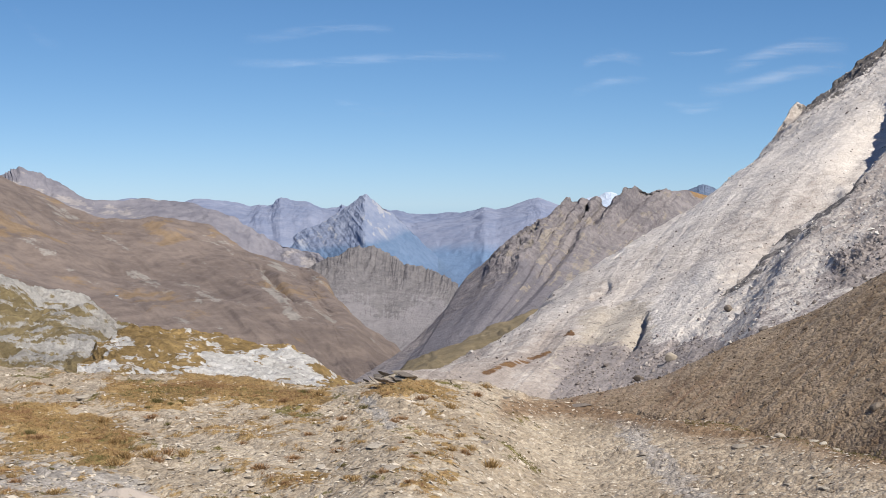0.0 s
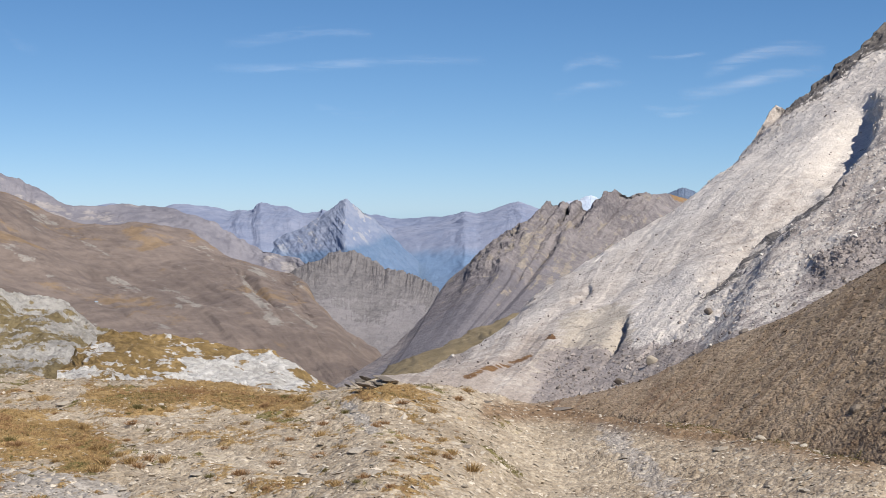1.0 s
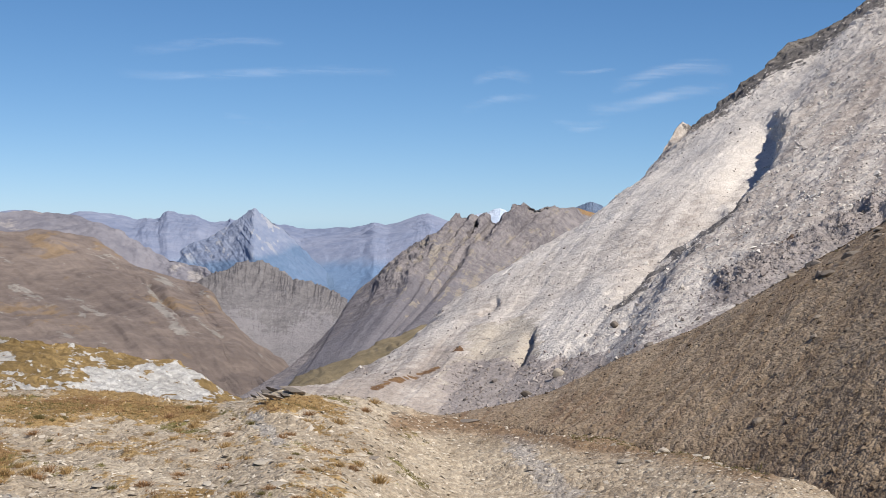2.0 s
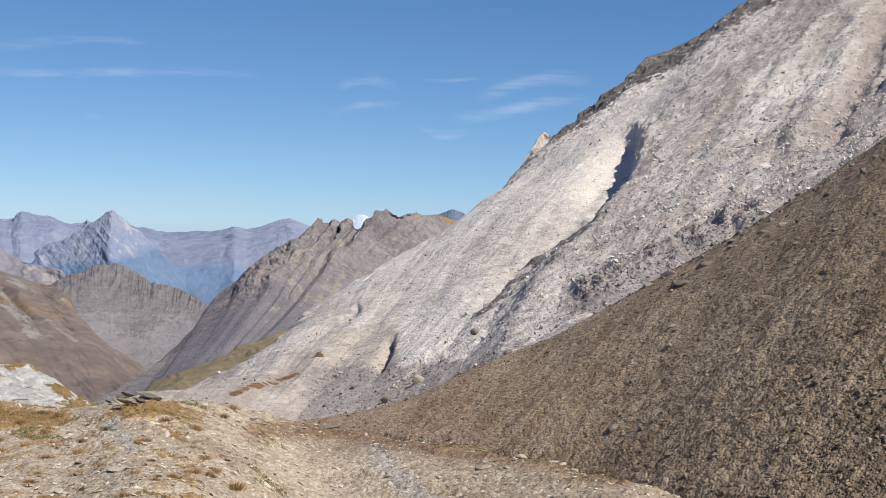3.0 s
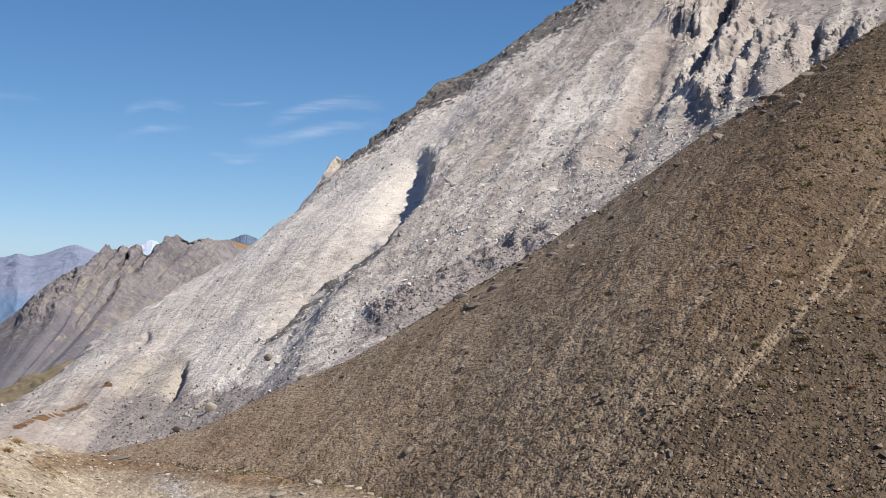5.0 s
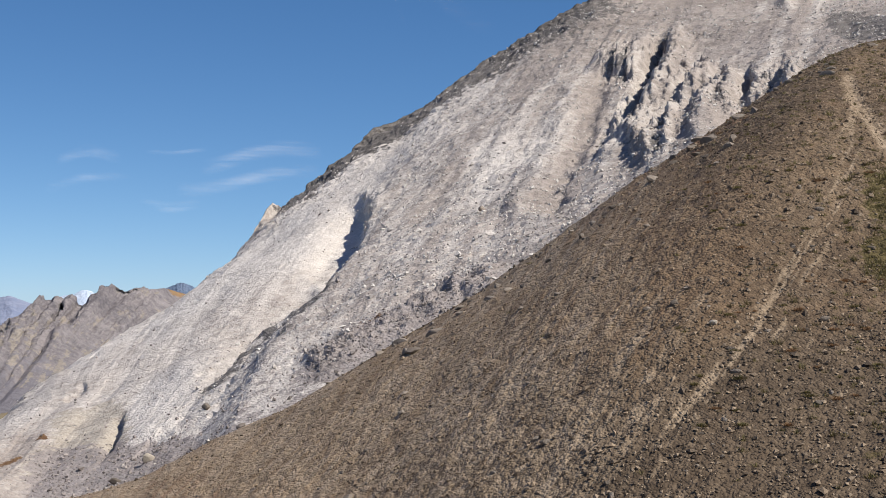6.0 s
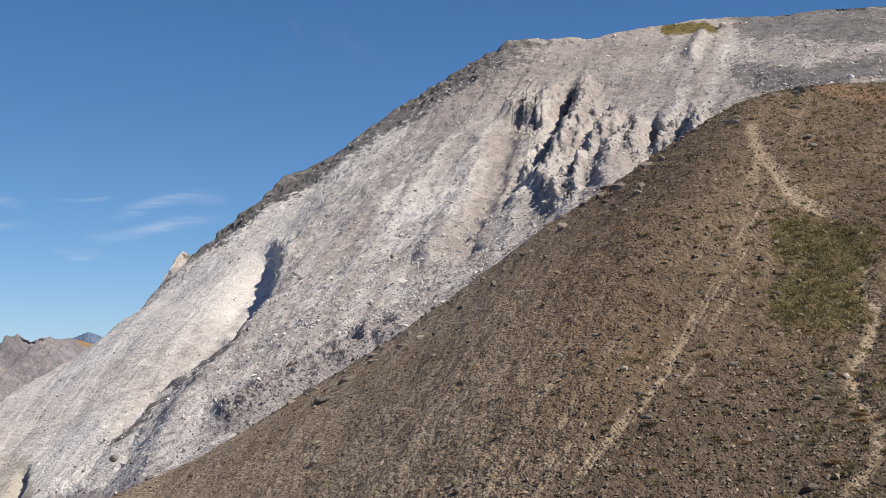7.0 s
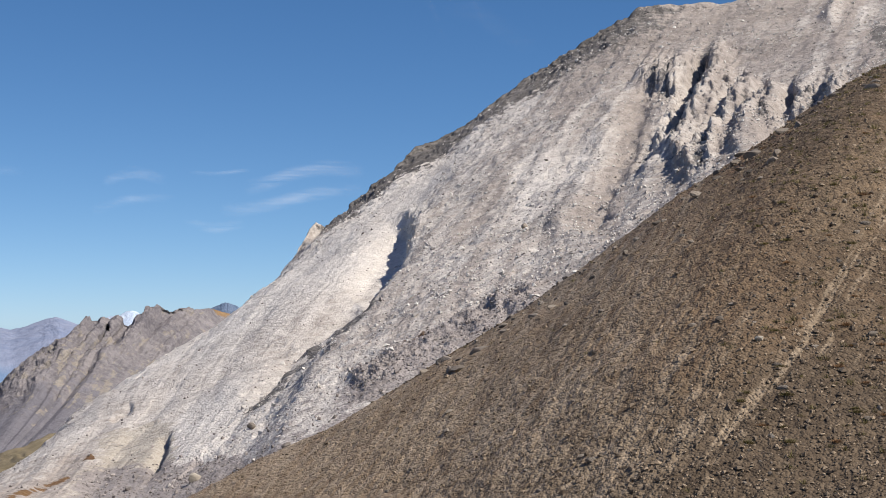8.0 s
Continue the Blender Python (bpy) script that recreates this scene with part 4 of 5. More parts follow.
def range_sheet(name, rails, material, nu, rows, masks, rough, seed, label, category="mountain", gully=0.0, gully_size=3.0, across=60, back=(1.25, 120), ridged=0.0, kinds=None, jag=0.0, calm=None, smooth=0.0, beds=None):
    """A mountain side from rails, foot to crest, with gullies down the fall line; rough: (size, height) pairs."""
    P, vs = loft(list(rails) + [behind(rails[-1], *back)], nu, list(rows) + [14])
    N = outward(P)
    up = np.broadcast_to(vs[None], P.shape[:2])
    top = len(rails) - 1
    keep = np.clip((top + 0.25 - up) * 4, 0.2, 1)
    h = 0
    for k, (size, height) in enumerate(rough):
        h = h + height * fbm(P, size, 5, 0.55, seed=seed + 10 * k)
    fall = np.stack([np.broadcast_to(np.linspace(0, across, nu)[:, None], up.shape) + 2.5 * gully_size * fbm(P, rough[0][0], 3, seed=seed + 5), up * 2.2 * gully_size, np.zeros(up.shape)], -1)
    g = fbm(fall, gully_size, 4, 0.55, seed=seed + 6, ridged=True)
    rocky = np.clip((up / top - smooth) * 4 + 0.4 * fbm(P, rough[0][0], 3, seed=seed + 4), 0.06, 1) if smooth else 1
    h = h * np.clip(rocky + 0.15, 0, 1) + gully * rocky * g * np.clip(up / top * 1.6 - 0.3, 0.1, 1)
    h = h + 0.5 * gully * rocky * fbm(fall, gully_size * 0.35, 4, 0.55, seed=seed + 11) * np.clip(up / top * 2, 0.2, 1)
    if beds:
        h = h + beds(P, *bearing(P), up / top) * rocky
    if ridged:
        h = h + ridged * fbm(P, rough[-1][0] * 1.5, 5, 0.6, seed=seed + 7, ridged=True) * np.clip((up - top + 0.75) * 2, 0, 1)
    if jag:
        edge = np.stack([np.linspace(0, across * 1.5, nu), np.zeros(nu), np.zeros(nu)], -1)
        P[..., 2] += jag * fbm(edge, 2.0, 4, 0.6, seed=seed + 8, ridged=True)[:, None] * np.exp(-((up - top) / 0.12) ** 2) * (calm(bearing(P)[0]) if calm else 1)
    move = N * (h * keep * (calm(bearing(P)[0]) if calm else 1))[..., None]
    ic = int(np.argmin(np.abs(vs - top)))
    move[:, ic + 1:] = move[:, ic:ic + 1] * np.linspace(1, 0, P.shape[1] - ic)[None, 1:, None]
    P += move
    LAND[name] = P
    a, e = bearing(P)
    fine = fbm(fall, gully_size * 0.3, 4, 0.6, seed=seed + 9)
    found = masks(P, a, e, up / top, fine)
    if kinds:
        return parted(name, P, material, found, kinds(P, a, e, up / top), label, category)
    return tagged(sheet(name, P, material, found), label, category)


def slant(a, e):
    """Across and along the runnels of the brown mountainside, which fall to the right."""
    return np.stack([a * 0.52 + e * 0.86, (a * 0.86 - e * 0.52) * 0.16, 0 * a], -1)


BMID = [(0.5 * (a + b), 0.52 * e + 0.48 * f, 0.5 * (d + c)) for (a, e, d), (b, f, c) in zip(BTOP, BBOT)]
range_sheet("brown_mountainside", [BBOT, BMID, BTOP], M_HILL, 420, (90, 110),
    lambda P, a, e, v, g: {"rock": np.clip(0.5 * band(a, e, RAVINE, 0.25) + 0.3 * np.clip(fbm(P, 130, 4, 0.6, seed=72), 0, 1) + 0.9 * np.clip(fbm(slant(a, e), 0.35, 5, 0.65, seed=74) - 0.05, 0, 1) + 0.12 * (1 - v), 0, 1),
                           "ochre": np.clip(0.34 + 0.9 * fbm(P, 260, 3, seed=73) + 0.3 * np.clip((-12 - a) / 4, 0, 1) * np.clip((v - 0.5) * 3, 0, 1), 0, 1)},
    [(420, 26), (90, 4), (25, 1.0)], 70, "broad brown grassy mountainside with pale ravines", kinds=lambda P, a, e, v: [("grassland", "brown grassland", None), ("ravine", "pale eroded ravine", (band(a, e, RAVINE, 0.22) > 0.4) & (v < 1))], gully=2, gully_size=5.0,
    beds=lambda P, a, e, v: 9.0 * fbm(slant(a, e), 0.9, 5, 0.55, seed=75) - 9.0 * band(a, e, RAVINE, 0.18))
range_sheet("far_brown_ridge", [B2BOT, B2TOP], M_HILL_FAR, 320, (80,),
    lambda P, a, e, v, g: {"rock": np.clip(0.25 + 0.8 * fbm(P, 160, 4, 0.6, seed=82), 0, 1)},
    [(500, 26), (100, 10)], 80, "distant brown ridge tinted grey-violet for haze, with pale rock bands", kinds=lambda P, a, e, v: [("ridge_top", "pale rocky crest", None), ("lower_slope", "brown lower slope tinted grey-violet for haze", v < 0.5)], gully=6)
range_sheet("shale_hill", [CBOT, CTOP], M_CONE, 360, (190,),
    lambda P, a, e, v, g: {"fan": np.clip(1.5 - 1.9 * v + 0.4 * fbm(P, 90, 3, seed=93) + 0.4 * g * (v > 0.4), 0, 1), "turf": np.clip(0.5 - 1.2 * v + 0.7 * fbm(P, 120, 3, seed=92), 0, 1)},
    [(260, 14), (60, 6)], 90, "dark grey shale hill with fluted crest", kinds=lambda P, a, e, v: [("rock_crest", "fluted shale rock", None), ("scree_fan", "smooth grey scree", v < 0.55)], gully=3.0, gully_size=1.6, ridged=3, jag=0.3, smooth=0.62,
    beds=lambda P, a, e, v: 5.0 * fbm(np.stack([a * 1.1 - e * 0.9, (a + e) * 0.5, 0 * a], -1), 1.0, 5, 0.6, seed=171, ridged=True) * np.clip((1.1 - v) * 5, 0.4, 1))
RTOP_E, RBOT_E = evened(RTOP, RBOT, 300)
RMID = [(0.5 * (a + b), 0.45 * e + 0.55 * f, 0.45 * d + 0.55 * c) for (a, e, d), (b, f, c) in zip(RTOP_E, RBOT_E)]
range_sheet("rocky_ridge", [RBOT_E, RMID, RTOP_E], M_RIDGE, 620, (120, 200),
    lambda P, a, e, v, g: {"scree": np.clip(1.5 - 1.9 * v + 0.5 * fbm(P, 60, 4, seed=102) + 0.35 * g, 0, 1), "tan": np.clip(0.12 + 0.6 * g + 0.7 * fbm(P, 110, 4, seed=103), 0, 1),
                           "ochre": np.clip((a - 9.6) / 0.4, 0, 1) * np.clip((v - 0.94) * 14, 0, 1)},
    [(160, 7), (40, 4.5), (14, 2.2)], 100, "rugged grey-brown rock ridge above scree fans", kinds=lambda P, a, e, v: [("crag", "bare grey-brown crags", None), ("scree_fan", "smooth grey scree", v < 0.5), ("summit_turf", "ochre summit turf", (a > 9.7) & (v > 0.95) & (v < 1.05))], gully=2.0, gully_size=3.0, across=70, ridged=2.5, smooth=0.5, calm=lambda a: np.clip((9.6 - a) / 0.8, 0.12, 1) * np.clip((a - 0.8) / 3, 0.12, 1),
    beds=lambda P, a, e, v: 5.5 * fbm(np.stack([(a - e) * 0.9, (a + e) * 0.3, 0 * a], -1), 1.0, 6, 0.62, seed=161, ridged=True) + 6.0 * fbm(P, 24, 5, 0.65, seed=162, ridged=True) * np.clip((5.5 - a) / 2, 0.3, 1) * np.clip((1.1 - v) * 5, 0.4, 1))
range_sheet("valley_meadow", [MBOT, MTOP], M_MEADOW, 160, (60,), lambda P, a, e, v, g: {}, [(60, 3), (15, 0.8)], 110,
    "dry olive meadow on the valley side", "slope", gully=0.6, back=(1.2, 30))
# Range and forest below are coloured blue to stand for haze.
FBOT = [(a, -4.4, d * 0.73) for a, e, d in F1TOP]
FMID = [(a, 0.45 * e - 2.0 * 0.55, d * 0.86) for a, e, d in F1TOP]
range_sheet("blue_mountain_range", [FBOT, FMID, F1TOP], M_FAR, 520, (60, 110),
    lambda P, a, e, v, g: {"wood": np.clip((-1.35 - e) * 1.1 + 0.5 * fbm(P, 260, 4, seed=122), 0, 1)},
    [(700, 20), (180, 7)], 120, "distant mountain range tinted hazy blue, with dark forest below", kinds=lambda P, a, e, v: [("mountain_slope", "bare slopes tinted hazy blue", None), ("forest", "dark forest tinted blue for haze", e < -1.6)], gully=5, gully_size=3.4, across=80, ridged=5, back=(1.12, 120))
PMID = [(a * 1.02 + 0.05, 0.55 * e - 1.3, d * (0.955 - 0.012 * math.exp(-((a + 3.0) / 0.9) ** 2))) for a, e, d in PYR]
PBOT = [(a * 1.05 + 0.1, -3.9, d * 0.9) for a, e, d in PYR]
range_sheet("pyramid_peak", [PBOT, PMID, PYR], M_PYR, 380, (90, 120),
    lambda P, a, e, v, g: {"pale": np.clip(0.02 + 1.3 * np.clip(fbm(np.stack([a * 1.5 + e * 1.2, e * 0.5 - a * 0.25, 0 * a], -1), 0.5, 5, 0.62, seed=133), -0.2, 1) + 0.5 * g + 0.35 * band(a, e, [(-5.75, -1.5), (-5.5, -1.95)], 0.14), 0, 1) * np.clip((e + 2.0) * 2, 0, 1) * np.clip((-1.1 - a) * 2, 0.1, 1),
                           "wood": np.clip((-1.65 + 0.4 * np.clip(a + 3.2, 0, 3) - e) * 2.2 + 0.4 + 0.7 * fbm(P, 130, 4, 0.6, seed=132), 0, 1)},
    [(420, 10), (110, 7), (35, 3)], 130, "pale pointed limestone peak tinted blue for haze", kinds=lambda P, a, e, v: [("summit", "pale limestone faces", None), ("forest", "dark forest tinted blue for haze", e < -1.9)], gully=2.5, gully_size=2.2, across=44, ridged=3, back=(1.15, 260),
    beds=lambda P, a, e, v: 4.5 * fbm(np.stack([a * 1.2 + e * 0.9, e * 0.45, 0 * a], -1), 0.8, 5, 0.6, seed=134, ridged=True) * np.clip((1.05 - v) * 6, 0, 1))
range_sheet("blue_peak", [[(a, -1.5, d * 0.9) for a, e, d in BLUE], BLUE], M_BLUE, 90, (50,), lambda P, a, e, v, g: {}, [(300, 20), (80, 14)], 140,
    "far-off peak tinted dark blue for haze, with a jagged top", gully=1.5, back=(1.05, 60))
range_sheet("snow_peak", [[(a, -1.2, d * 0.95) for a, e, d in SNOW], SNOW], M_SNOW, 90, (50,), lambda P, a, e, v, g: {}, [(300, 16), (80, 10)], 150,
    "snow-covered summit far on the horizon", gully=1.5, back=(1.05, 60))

# ---- loose stones ----
rng = np.random.default_rng(7)
STUFF = dict(kind="stuff")
gr = np.hypot(ground_P[..., 0], ground_P[..., 1])
view = (gA > -22) & (gA < 30) & (gr > 18) & (gr < 47)
bare = np.clip(1.15 - ground_mask_mat, 0.05, 1)
seen = np.clip(30.0 / np.maximum(gr, 6), 0.5, 1.6)
at, nn = pick(ground_P, view * bare * seen, 34000, rng)
tagged(stones("slate_chips", at, nn, rng.lognormal(-2.7, 0.45, len(at)), M_STONE_PALE, rng, flat=0.2, sink=0.3, fine=True),
       "flat pale slate chips strewn over the ground", "stones", **STUFF)

bseen = (bA > 3.5) & (bA < 46) & (bE > -11)
bw = bseen * np.clip(0.35 + brown_masks_kept["stony"] * 1.8 - 0.5 * brown_masks_kept["path"] - 0.4 * brown_masks_kept["green"], 0.05, 2)
at, nn = pick(brown_P, bw, 42000, rng)
tagged(stones("scree_stones", at, nn, rng.lognormal(-2.8, 0.42, len(at)), M_STONE_BROWN, rng, flat=0.6, fine=True),
       "small brown angular stones on the scree slope", "stones", **STUFF)

wseen = (wA > 0) & (wA < 43) & (white_up < 2.98) & (white_up > 1)
clump = np.clip(0.35 + 1.2 * fbm(white_P, 14, 4, 0.6, seed=44), 0.05, 1.4) 
wide = np.clip((np.hypot(white_P[..., 0], white_P[..., 1]) / 90) ** -1, 0.3, 1)
at, nn = pick(white_P, wseen * clump * wide * np.clip((wA - 6) / 14, 0.06, 1) * (1.7 * calm_lobe - 0.65) * (1 - 0.7 * white_masks["purple"]), 15000, rng)
tagged(stones("gypsum_blocks", at, nn, rng.lognormal(-1.5, 0.42, len(at)), M_STONE_WHITE, rng, flat=0.7, fine=True),
       "white angular blocks lying on the mountain face", "stones", **STUFF)
at, nn = pick(white_P, wseen * (0.03 + white_masks["purple"] ** 2 + 1.2 * outband), 8000, rng)
tagged(stones("grey_scree_blocks", at, nn, rng.lognormal(-2.05, 0.5, len(at)), M_STONE_PURPLE, rng, flat=0.75, fine=True),
       "purple-grey rubble at the foot of the mountain", "stones", **STUFF)


def rock(name, at, size, material, seed, flat=0.6, turn=0.0, tilt=(0.0, 0.0), cuts=1):
    """One angular boulder with faceted, worn edges, bedded a little into the ground."""
    bm = bmesh.new()
    bmesh.ops.create_icosphere(bm, subdivisions=cuts + 1, radius=0.5)
    r = random.Random(seed)
    planes = [Vector((r.uniform(-1, 1), r.uniform(-1, 1), r.uniform(-0.6, 1))).normalized() for _ in range(13)]
    for v in bm.verts:
        for p in planes:
            over = v.co.dot(p) - 0.31
            if over > 0:
                v.co -= p * over * 0.92
        v.co *= 1 + 0.06 * noise.noise(v.co * 5 + Vector((seed, 0, 0)))
    bmesh.ops.scale(bm, vec=(size * 1.15, size * 0.85, size * flat), verts=bm.verts)
    me = bpy.data.meshes.new(name)
    bm.to_mesh(me)
    bm.free()
    me.materials.append(material)
    ob = new(name, me)
    ob.matrix_world = pose(at[0], at[1], at[2] + size * flat * 0.22, tilt[0], tilt[1], turn)
    return ob


# bearing, elevation, size in metres, flatness
for k, (a, e, size, flat) in enumerate([(11.89, -9.61, 0.42, 0.3), (13.47, -8.76, 0.35, 0.4), (15.2, -8.87, 0.25, 0.4), (-14.28, -7.59, 0.5, 0.3), (-9.23, -10.51, 0.35, 0.25)]):
    at, _ = spot(ground_P, gA, gE, a, e)
    tagged(rock("stone", at, size, M_BOULDER_PALE, 100 + k, flat, turn=17 * k), "flat pale stone lying on gravel and grass", "stone", "stones on the pass")
for k, (a, e, size, flat) in enumerate([(17.06, -7.96, 0.30, 0.8), (38.85, -5.59, 0.42, 0.5), (40.34, -1.13, 0.28, 0.6), (39.31, 7.73, 0.34, 0.6), (31.77, -0.94, 0.26, 0.5),
                                        (36.05, -0.63, 0.22, 0.8), (30.26, -0.13, 0.22, 0.8), (39.17, 8.07, 0.4, 0.5), (19.27, -4.51, 0.25, 0.6), (39.25, -2.11, 0.2, 0.6), (25.49, 0.34, 0.2, 0.7)]):
    at, _ = spot(brown_P, bA, bE, a, e)
    tagged(rock("boulder", at, size, M_BOULDER_PALE if k in (2, 4) else M_BOULDER_DARK, 200 + k, flat, turn=31 * k),
           "pale stone embedded in the brown scree" if k in (2, 4) else "dark angular stone embedded in the brown scree", "stone", "stones on the scree slope")
for k, (a, e, size, flat, material) in enumerate([(9.25, -6.3, 0.85, 0.9, M_BOULDER_PALE), (22.56, 3.44, 1.0, 0.8, M_BOULDER_DARK), (11.47, -4.4, 0.9, 0.7, M_BOULDER_DARK),
                                                 (13.0, -5.4, 0.8, 0.7, M_BOULDER_DARK), (7.9, -7.0, 0.8, 0.7, M_BOULDER_DARK)]):
    at, _ = spot(white_P, wA, wE, a, e)
    tagged(rock("boulder", at, size, material, 300 + k, flat, turn=47 * k, cuts=2),
           "pale boulder resting on fine scree" if k == 0 else "dark boulder on the pale mountain face", "boulder", "boulders on the mountain")
for k, (a, e, size) in enumerate([(5.64, -8.13, 0.75), (2.48, -7.84, 0.4), (1.7, -9.59, 0.3), (-2.74, -9.74, 0.4), (-2.16, -10.64, 0.35), (-4.92, -10.5, 0.3), (-12.28, -8.47, 0.3)]):
    at, _ = spot(ground_P, gA, gE, a, e)
    tagged(rock("slab", at, size, M_SLAB if k < 3 else M_BOULDER_PALE, 400 + k, 0.14, turn=-30 + 20 * k, tilt=(8, -6)), "flat slate slab bedded in gravel", "rock slab", "slabs on the pass")

at, _ = spot(ground_P, gA, gE, -12.6, -11.3)
at[2] -= 0.15
tagged(rock("bedrock", at, 1.15, M_BEDROCK, 450, 0.3, turn=20, tilt=(4, 8), cuts=3), "smooth pinkish-grey bedrock hump showing through gravel", "rock")

# tilted stack of dark slabs on the edge of the pass
pile = random.Random(11)
for k in range(16):
    a, e = -3.15 + 1.9 * pile.random() ** 0.8, -7.0 - 0.35 * pile.random()
    at, _ = spot(ground_P, gA, gE, a, e)
    at[2] += 0.03 + 0.10 * pile.random()
    tagged(rock("slate_slab", at, 0.2 + 0.3 * pile.random(), M_SLAB, 500 + k, 0.22, turn=pile.uniform(-40, 40), tilt=(pile.uniform(-25, 10), pile.uniform(5, 35))),
           "tilted dark slate slab in a small stack", "rock slab", "stack of slabs")


# ---- hut, summit block and post ----
def box_mesh(bm, x0, x1, y0, y1, z0, z1, bevel=0.03):
    made = bmesh.ops.create_cube(bm, size=1.0)
    for v in made["verts"]:
        v.co = Vector((x0 + (v.co.x + 0.5) * (x1 - x0), y0 + (v.co.y + 0.5) * (y1 - y0), z0 + (v.co.z + 0.5) * (z1 - z0)))
    bmesh.ops.bevel(bm, geom=[e for e in bm.edges if e.verts[0] in made["verts"]], offset=bevel, segments=1, affect="EDGES")


def part(name, bm, material, parent, label=""):
    me = bpy.data.meshes.new(name)
    bm.to_mesh(me)
    bm.free()
    me.materials.append(material)
    ob = new(name, me)
    ob.parent = parent
    return tagged(ob, label)


hill = LAND["brown_mountainside"]
hA, hE = bearing(hill)
at, _ = spot(hill, hA, hE, -13.02, -3.62)
hut = tagged(new("hut"), "tiny stone hut with blue-grey roof on a hillside", "hut")
hut.matrix_world = pose(at[0], at[1], at[2] - 0.4, 0, 0, 20) @ Matrix.Scale(0.65, 4)
bm = bmesh.new()
box_mesh(bm, -2.0, 2.0, -1.4, 1.4, 0, 2.0)
part("wall", bm, M_WALL, hut)
bm = bmesh.new()
v = [bm.verts.new(c) for c in ((-2.2, -1.6, 1.9), (2.2, -1.6, 1.9), (2.2, 1.6, 1.9), (-2.2, 1.6, 1.9), (-2.2, 0, 2.9), (2.2, 0, 2.9))]
for f in ((0, 1, 5, 4), (2, 3, 4, 5), (0, 4, 3), (1, 2, 5), (3, 2, 1, 0)):
    bm.faces.new([v[k] for k in f])
part("roof", bm, M_ROOF, hut, "blue-grey gabled roof")
at, _ = spot(white_P, wA, wE, 35.98, 12.66)
tagged(rock("summit_block", at, 1.9, M_BOULDER_PALE, 350, 0.8, turn=15, cuts=2), "pale block standing on the skyline", "boulder")
at, _ = spot(white_P, wA, wE, 37.2, 12.72)
bm = bmesh.new()
bmesh.ops.create_cone(bm, cap_ends=True, segments=8, radius1=0.09, radius2=0.06, depth=1.5, matrix=Matrix.Translation((0, 0, 0.6)))
post = part("marker_post", bm, M_POST, None)
post.matrix_world = pose(*at, 2, 1, 0)
tagged(post, "thin weathered marker post on the skyline", "post")

# ---- grass ----
def blades(at, height, spread, count, rng):
    """Vertices and faces of thin pointed blades growing from the given places."""
    n = len(at) * count
    root = np.repeat(at, count, 0) + np.concatenate([rng.normal(0, 1, (n, 2)) * np.repeat(spread, count)[:, None] * 0.45, np.zeros((n, 1))], 1)
    ang = rng.uniform(0, 2 * np.pi, n)
    h = np.repeat(height, count) * rng.uniform(0.6, 1.1, n)
    side = np.stack([np.cos(ang), np.sin(ang), np.zeros(n)], -1) * (0.004 + 0.03 * h)[:, None]
    off = (root - np.repeat(at, count, 0))[:, :2] / np.repeat(spread, count)[:, None]
    lean = np.concatenate([rng.normal(0, 0.3, (n, 2)) + off, 1.05 - 0.45 * np.hypot(*off.T)[:, None].clip(0, 1.6)], 1) * h[:, None]
    V = np.stack([root - side - [0, 0, 0.02], root + side - [0, 0, 0.02], root + lean], 1).reshape(-1, 3)
    return V, np.arange(3 * n).reshape(-1, 3)


def turf_stuff(name, P, weight, count, height, material, rng, label, per=12):
    at, _ = pick(P, weight, count, rng)
    V, F = blades(at, rng.lognormal(np.log(height), 0.35, count), rng.uniform(0.5, 1.4, count) * height, per, rng)
    return tagged(new(name, mesh_from(name, V, F, material, None, False)), label, "grass", kind="stuff")


matw = view * np.clip(ground_mask_mat * 1.6 - 0.55, 0, 1) ** 1.5
patchy = np.clip(fbm(ground_P, 1.2, 3, seed=91) * 2, 0, 1)
turf_stuff("dry_grass", ground_P, matw * (1 - 0.6 * patchy), 14000, 0.036, M_STRAW, rng, "low ochre dry grass in patches")
turf_stuff("heather", ground_P, matw * patchy, 6000, 0.04, M_RUST, rng, "rust-brown heather among dry grass")
turf_stuff("green_grass", ground_P, view * (np.clip(ground_masks["green"] * 1.6 - 0.5, 0, 1) + 0.7 * matw * np.clip(fbm(ground_P, 1.7, 3, seed=92) * 2, 0, 1)), 8000, 0.03, M_OLIVE, rng, "short olive grass between stones")
turf_stuff("slope_grass", brown_P, bseen * np.clip(brown_masks_kept["green"] * 1.8 - 0.5, 0, 1.3), 3000, 0.09, M_OLIVE, rng, "olive grass clumps on the brown slope", per=14)

turf_stuff("slope_clumps", brown_P, bseen * np.clip((bA - 31) / 8, 0.02, 1) * np.clip(1 - 2 * path_mask, 0.1, 1), 2600, 0.085, M_OLIVE, rng, "small dark grass clumps dotted over the slope", per=34)


def tussock(name, material, seed, height, blades_count=170):
    r = np.random.default_rng(seed)
    V, F = blades(np.zeros((1, 3)), np.array([height]), np.array([height * 1.1]), blades_count, r)
    return new(name, mesh_from(name, V, F, material, None, False))


protos = [tussock("grass_tussock", M_STRAW, 1, 0.12), tussock("grass_tussock", M_RUST, 2, 0.10), tussock("grass_tussock", M_OLIVE, 3, 0.09)]
TEXT = ["clump of straw-coloured dry grass on gravel", "clump of rust-brown heather on gravel", "clump of olive-green grass on gravel"]
for ob, text in zip(protos, TEXT):
    tagged(ob, text, "grass clump", "grass clumps")
tuft = random.Random(5)
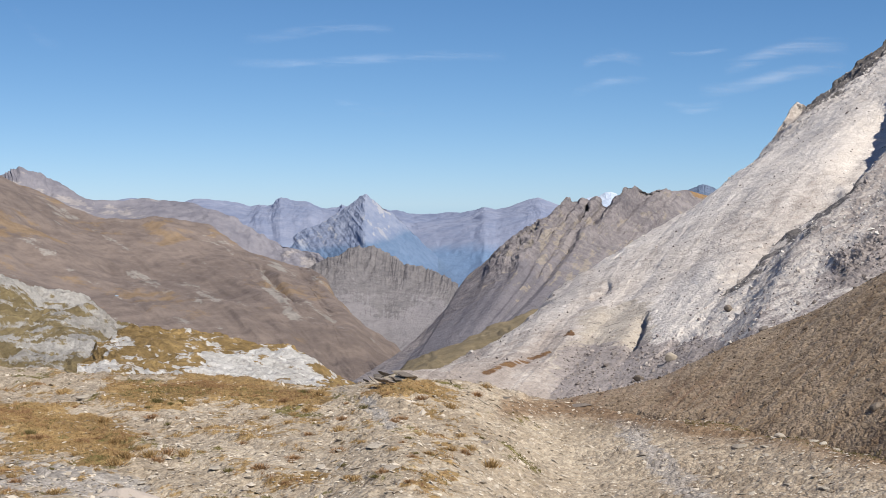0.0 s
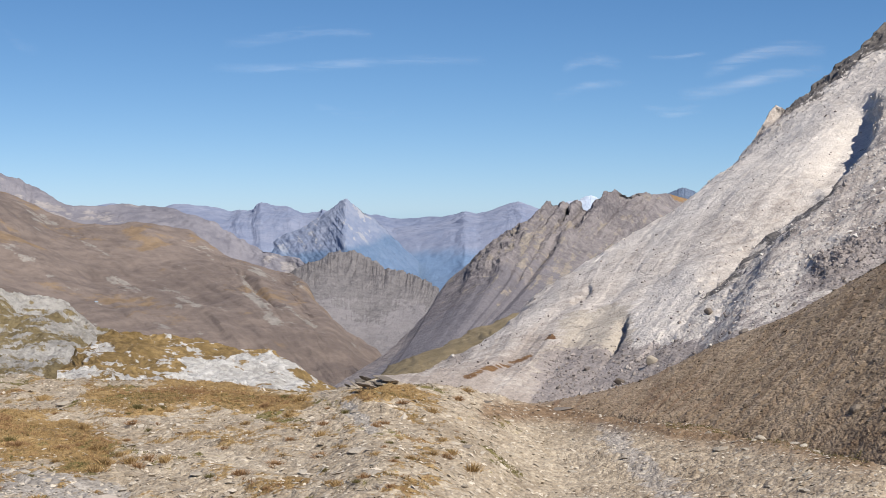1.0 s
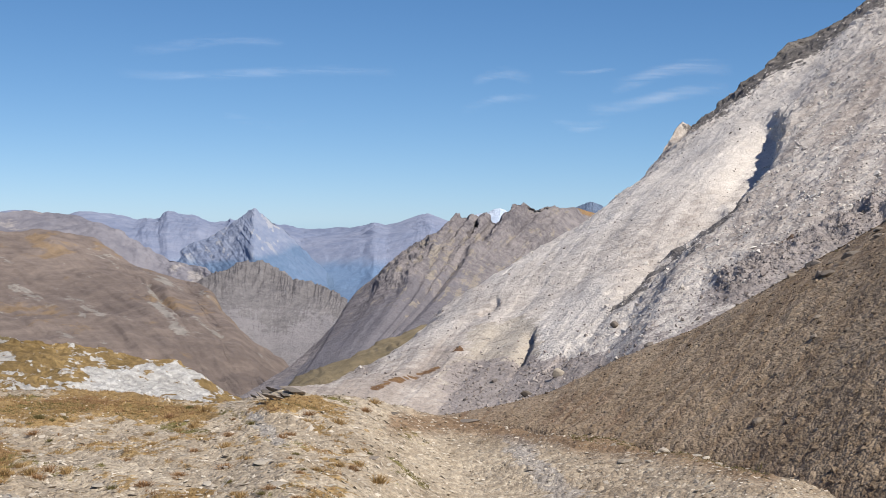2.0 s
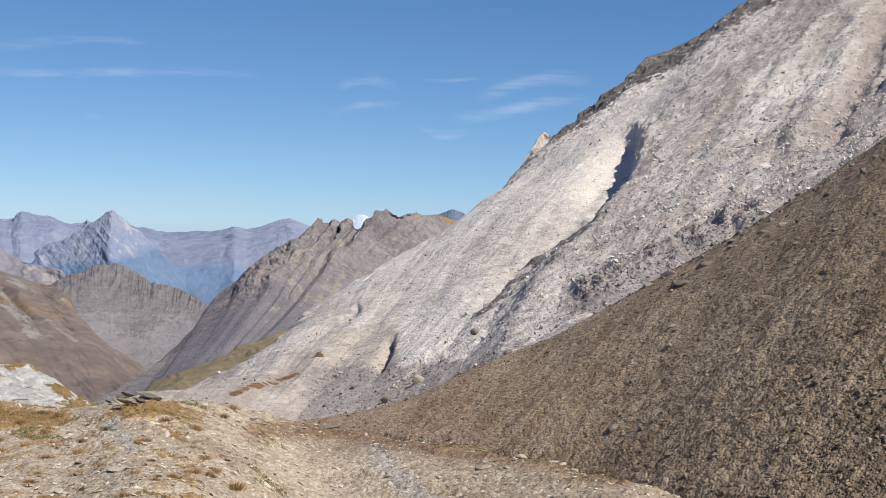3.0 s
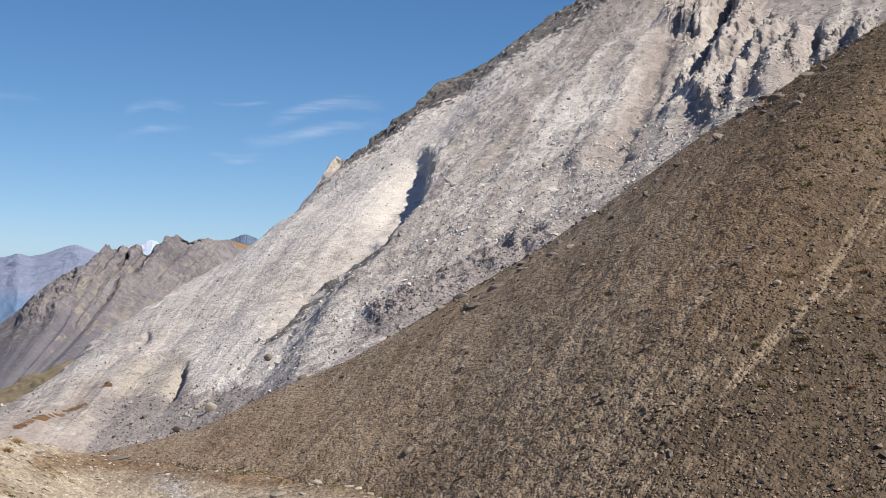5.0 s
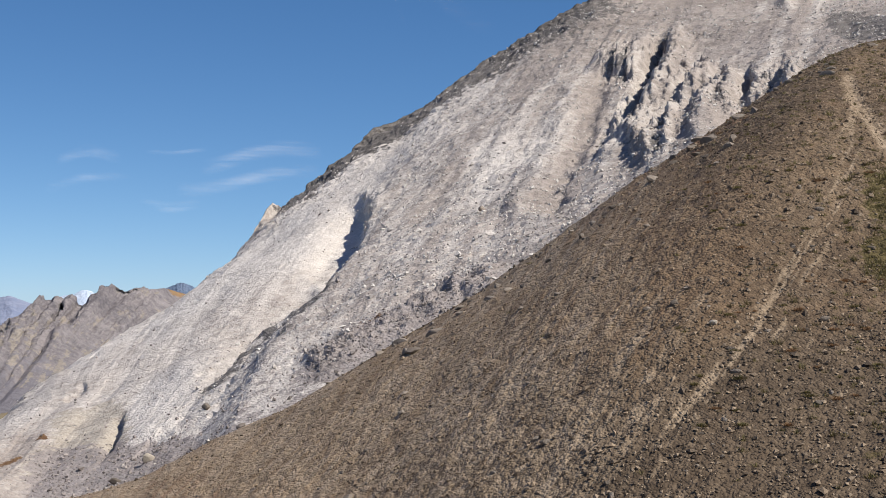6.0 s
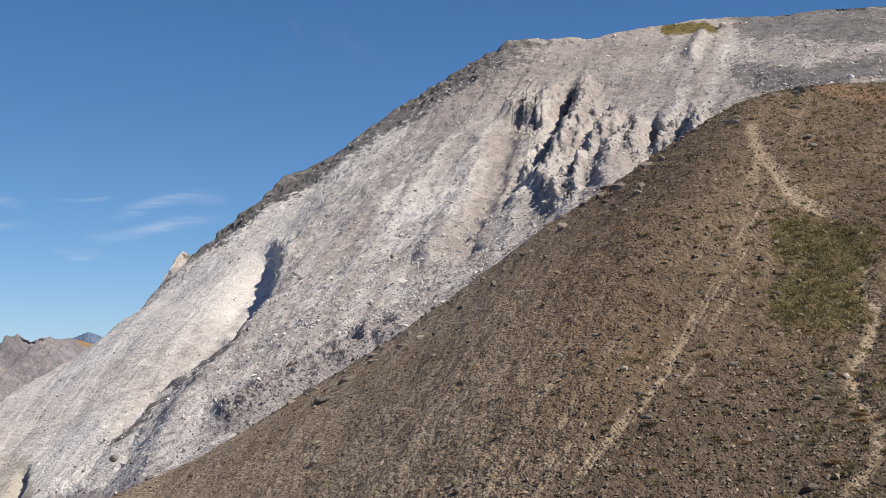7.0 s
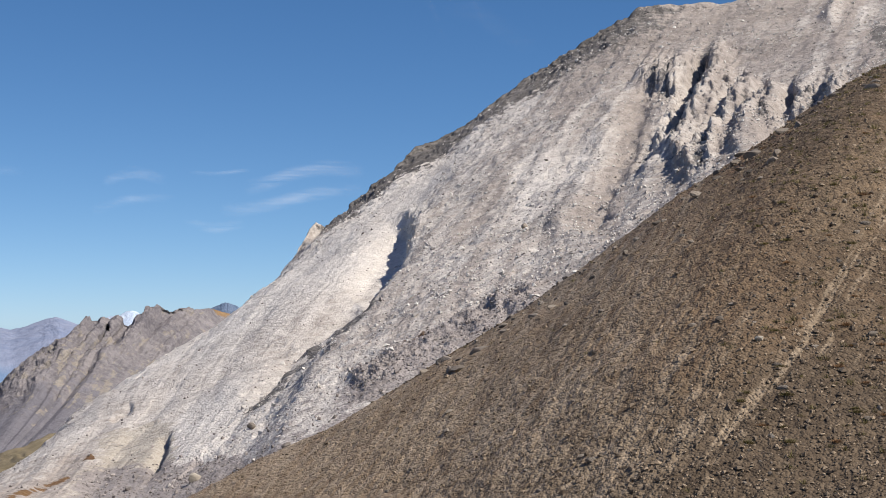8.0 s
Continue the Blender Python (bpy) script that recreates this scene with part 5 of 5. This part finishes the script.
spots = [(-1.05, -8.2, 0), (-6.4, -7.9, 1), (-11.7, -8.4, 1), (-14.6, -7.9, 1), (-9.6, -7.9, 0), (-10.2, -8.0, 0), (-3.9, -8.0, 1), (-3.2, -8.2, 2), (-5.3, -8.7, 0), (-4.2, -9.1, 0)]
spots += [(tuft.uniform(-18, 2), tuft.uniform(-11.2, -7.3), tuft.choice((0, 0, 1, 2))) for _ in range(95)]
used = set()
for a, e, kind in spots:
    at, _ = spot(ground_P, gA, gE, a, e)
    s = tuft.uniform(0.5, 1.4)
    m = pose(*at, 0, 0, tuft.uniform(0, 360)) @ Matrix.Diagonal((s, s, s * tuft.uniform(0.7, 1.1), 1))
    if kind in used:
        ob = copy_thing(protos[kind], m)
        ob.matrix_basis = m
    else:
        used.add(kind)
        protos[kind].matrix_basis = m
for _ in range(185):
    a, e = 43.5 - 13 * tuft.random() ** 1.8, tuft.uniform(-5, 8)
    at, _ = spot(brown_P, bA, bE, a, e)
    s = tuft.uniform(0.5, 1.3)
    m = pose(*at, 0, 0, tuft.uniform(0, 360)) @ Matrix.Diagonal((s, s, s * 0.7, 1))
    ob = copy_thing(protos[2 if tuft.random() < 0.6 else 1], m)
    ob.matrix_basis = m
    tagged(ob, "low grass clump on the brown slope", "grass clump", "grass clumps on the slope")


# ---- single stones, built once and repeated ----
def strewn(first, P, A, E, spots, seed, lo, hi):
    r = random.Random(seed)
    for k, (a, e) in enumerate(spots):
        at, _ = spot(P, A, E, a, e)
        s = lo * (hi / lo) ** (r.random() ** 2)
        m = pose(*at, r.uniform(-14, 14), r.uniform(-14, 14), r.uniform(0, 360)) @ Matrix.Diagonal((s, s * r.uniform(0.6, 1.0), s * r.uniform(0.6, 1.0), 1))
        ob = first[k % len(first)]
        if k >= len(first):
            ob = copy_thing(ob, m)
        ob.matrix_basis = m


lots = random.Random(21)
chips = [tagged(rock("stone", (0, 0, 0), 1.0, M_BOULDER_PALE, 600 + k, 0.26), "flat pale slate piece lying on gravel", "stone", "slate pieces on the pass") for k in range(5)]
strewn(chips, ground_P, gA, gE, [(lots.uniform(-17.5, 17), lots.uniform(-11.4, -8.3)) for _ in range(150)], 22, 0.09, 0.34)
lumps = [tagged(rock("stone", (0, 0, 0), 1.0, M_BOULDER_DARK, 700 + k, 0.7), "dark angular stone on the brown scree", "stone", "stones on the scree slope") for k in range(5)]
strewn(lumps, brown_P, bA, bE, [(lots.uniform(11, 42), lots.uniform(-9, 6)) for _ in range(190)], 23, 0.10, 0.34)

brows = [tagged(rock("boulder", (0, 0, 0), 1.0, M_BOULDER_DARK, 750 + k, 0.75), "dark rock on the brow of the brown slope", "stone", "rocks on the brow") for k in range(5)]
edge_at = [(a, np.interp(a, ea, ee) - 0.08 - 0.9 * lots.random() ** 2) for a in (lots.uniform(18, 39.5) for _ in range(90))]
strewn(brows, brown_P, bA, bE, edge_at, 24, 0.2, 0.8)

# ---- cirrus ----
for a0, e0, a1, e1, width in CIRRUS:
    u, w = np.meshgrid(np.linspace(0, 1, 40), np.linspace(-1, 1, 12), indexing="ij")
    bend = 0.5 * width * np.sin(u * 5 + a0)
    ca, ce = np.radians(a0 + (a1 - a0) * u), np.radians(e0 + (e1 - e0) * u + 0.8 * width * w + bend)
    P = np.stack([4550 * np.sin(ca), 4550 * np.cos(ca), EYE + 4550 * np.tan(ce)], -1)
    thick = 0.28 * np.sin(np.pi * u) ** 0.7 * np.cos(w * np.pi / 2) ** 1.5 * (1.0 if a0 > 9 and e0 < 7 else 0.55 if -12 < a0 and e0 < 7.3 else 0.1)
    tagged(sheet("cirrus_cloud", P, M_CLOUD, {"thick": thick}), "thin white streak of cirrus in blue sky", "cloud", "cirrus streaks", "structure")
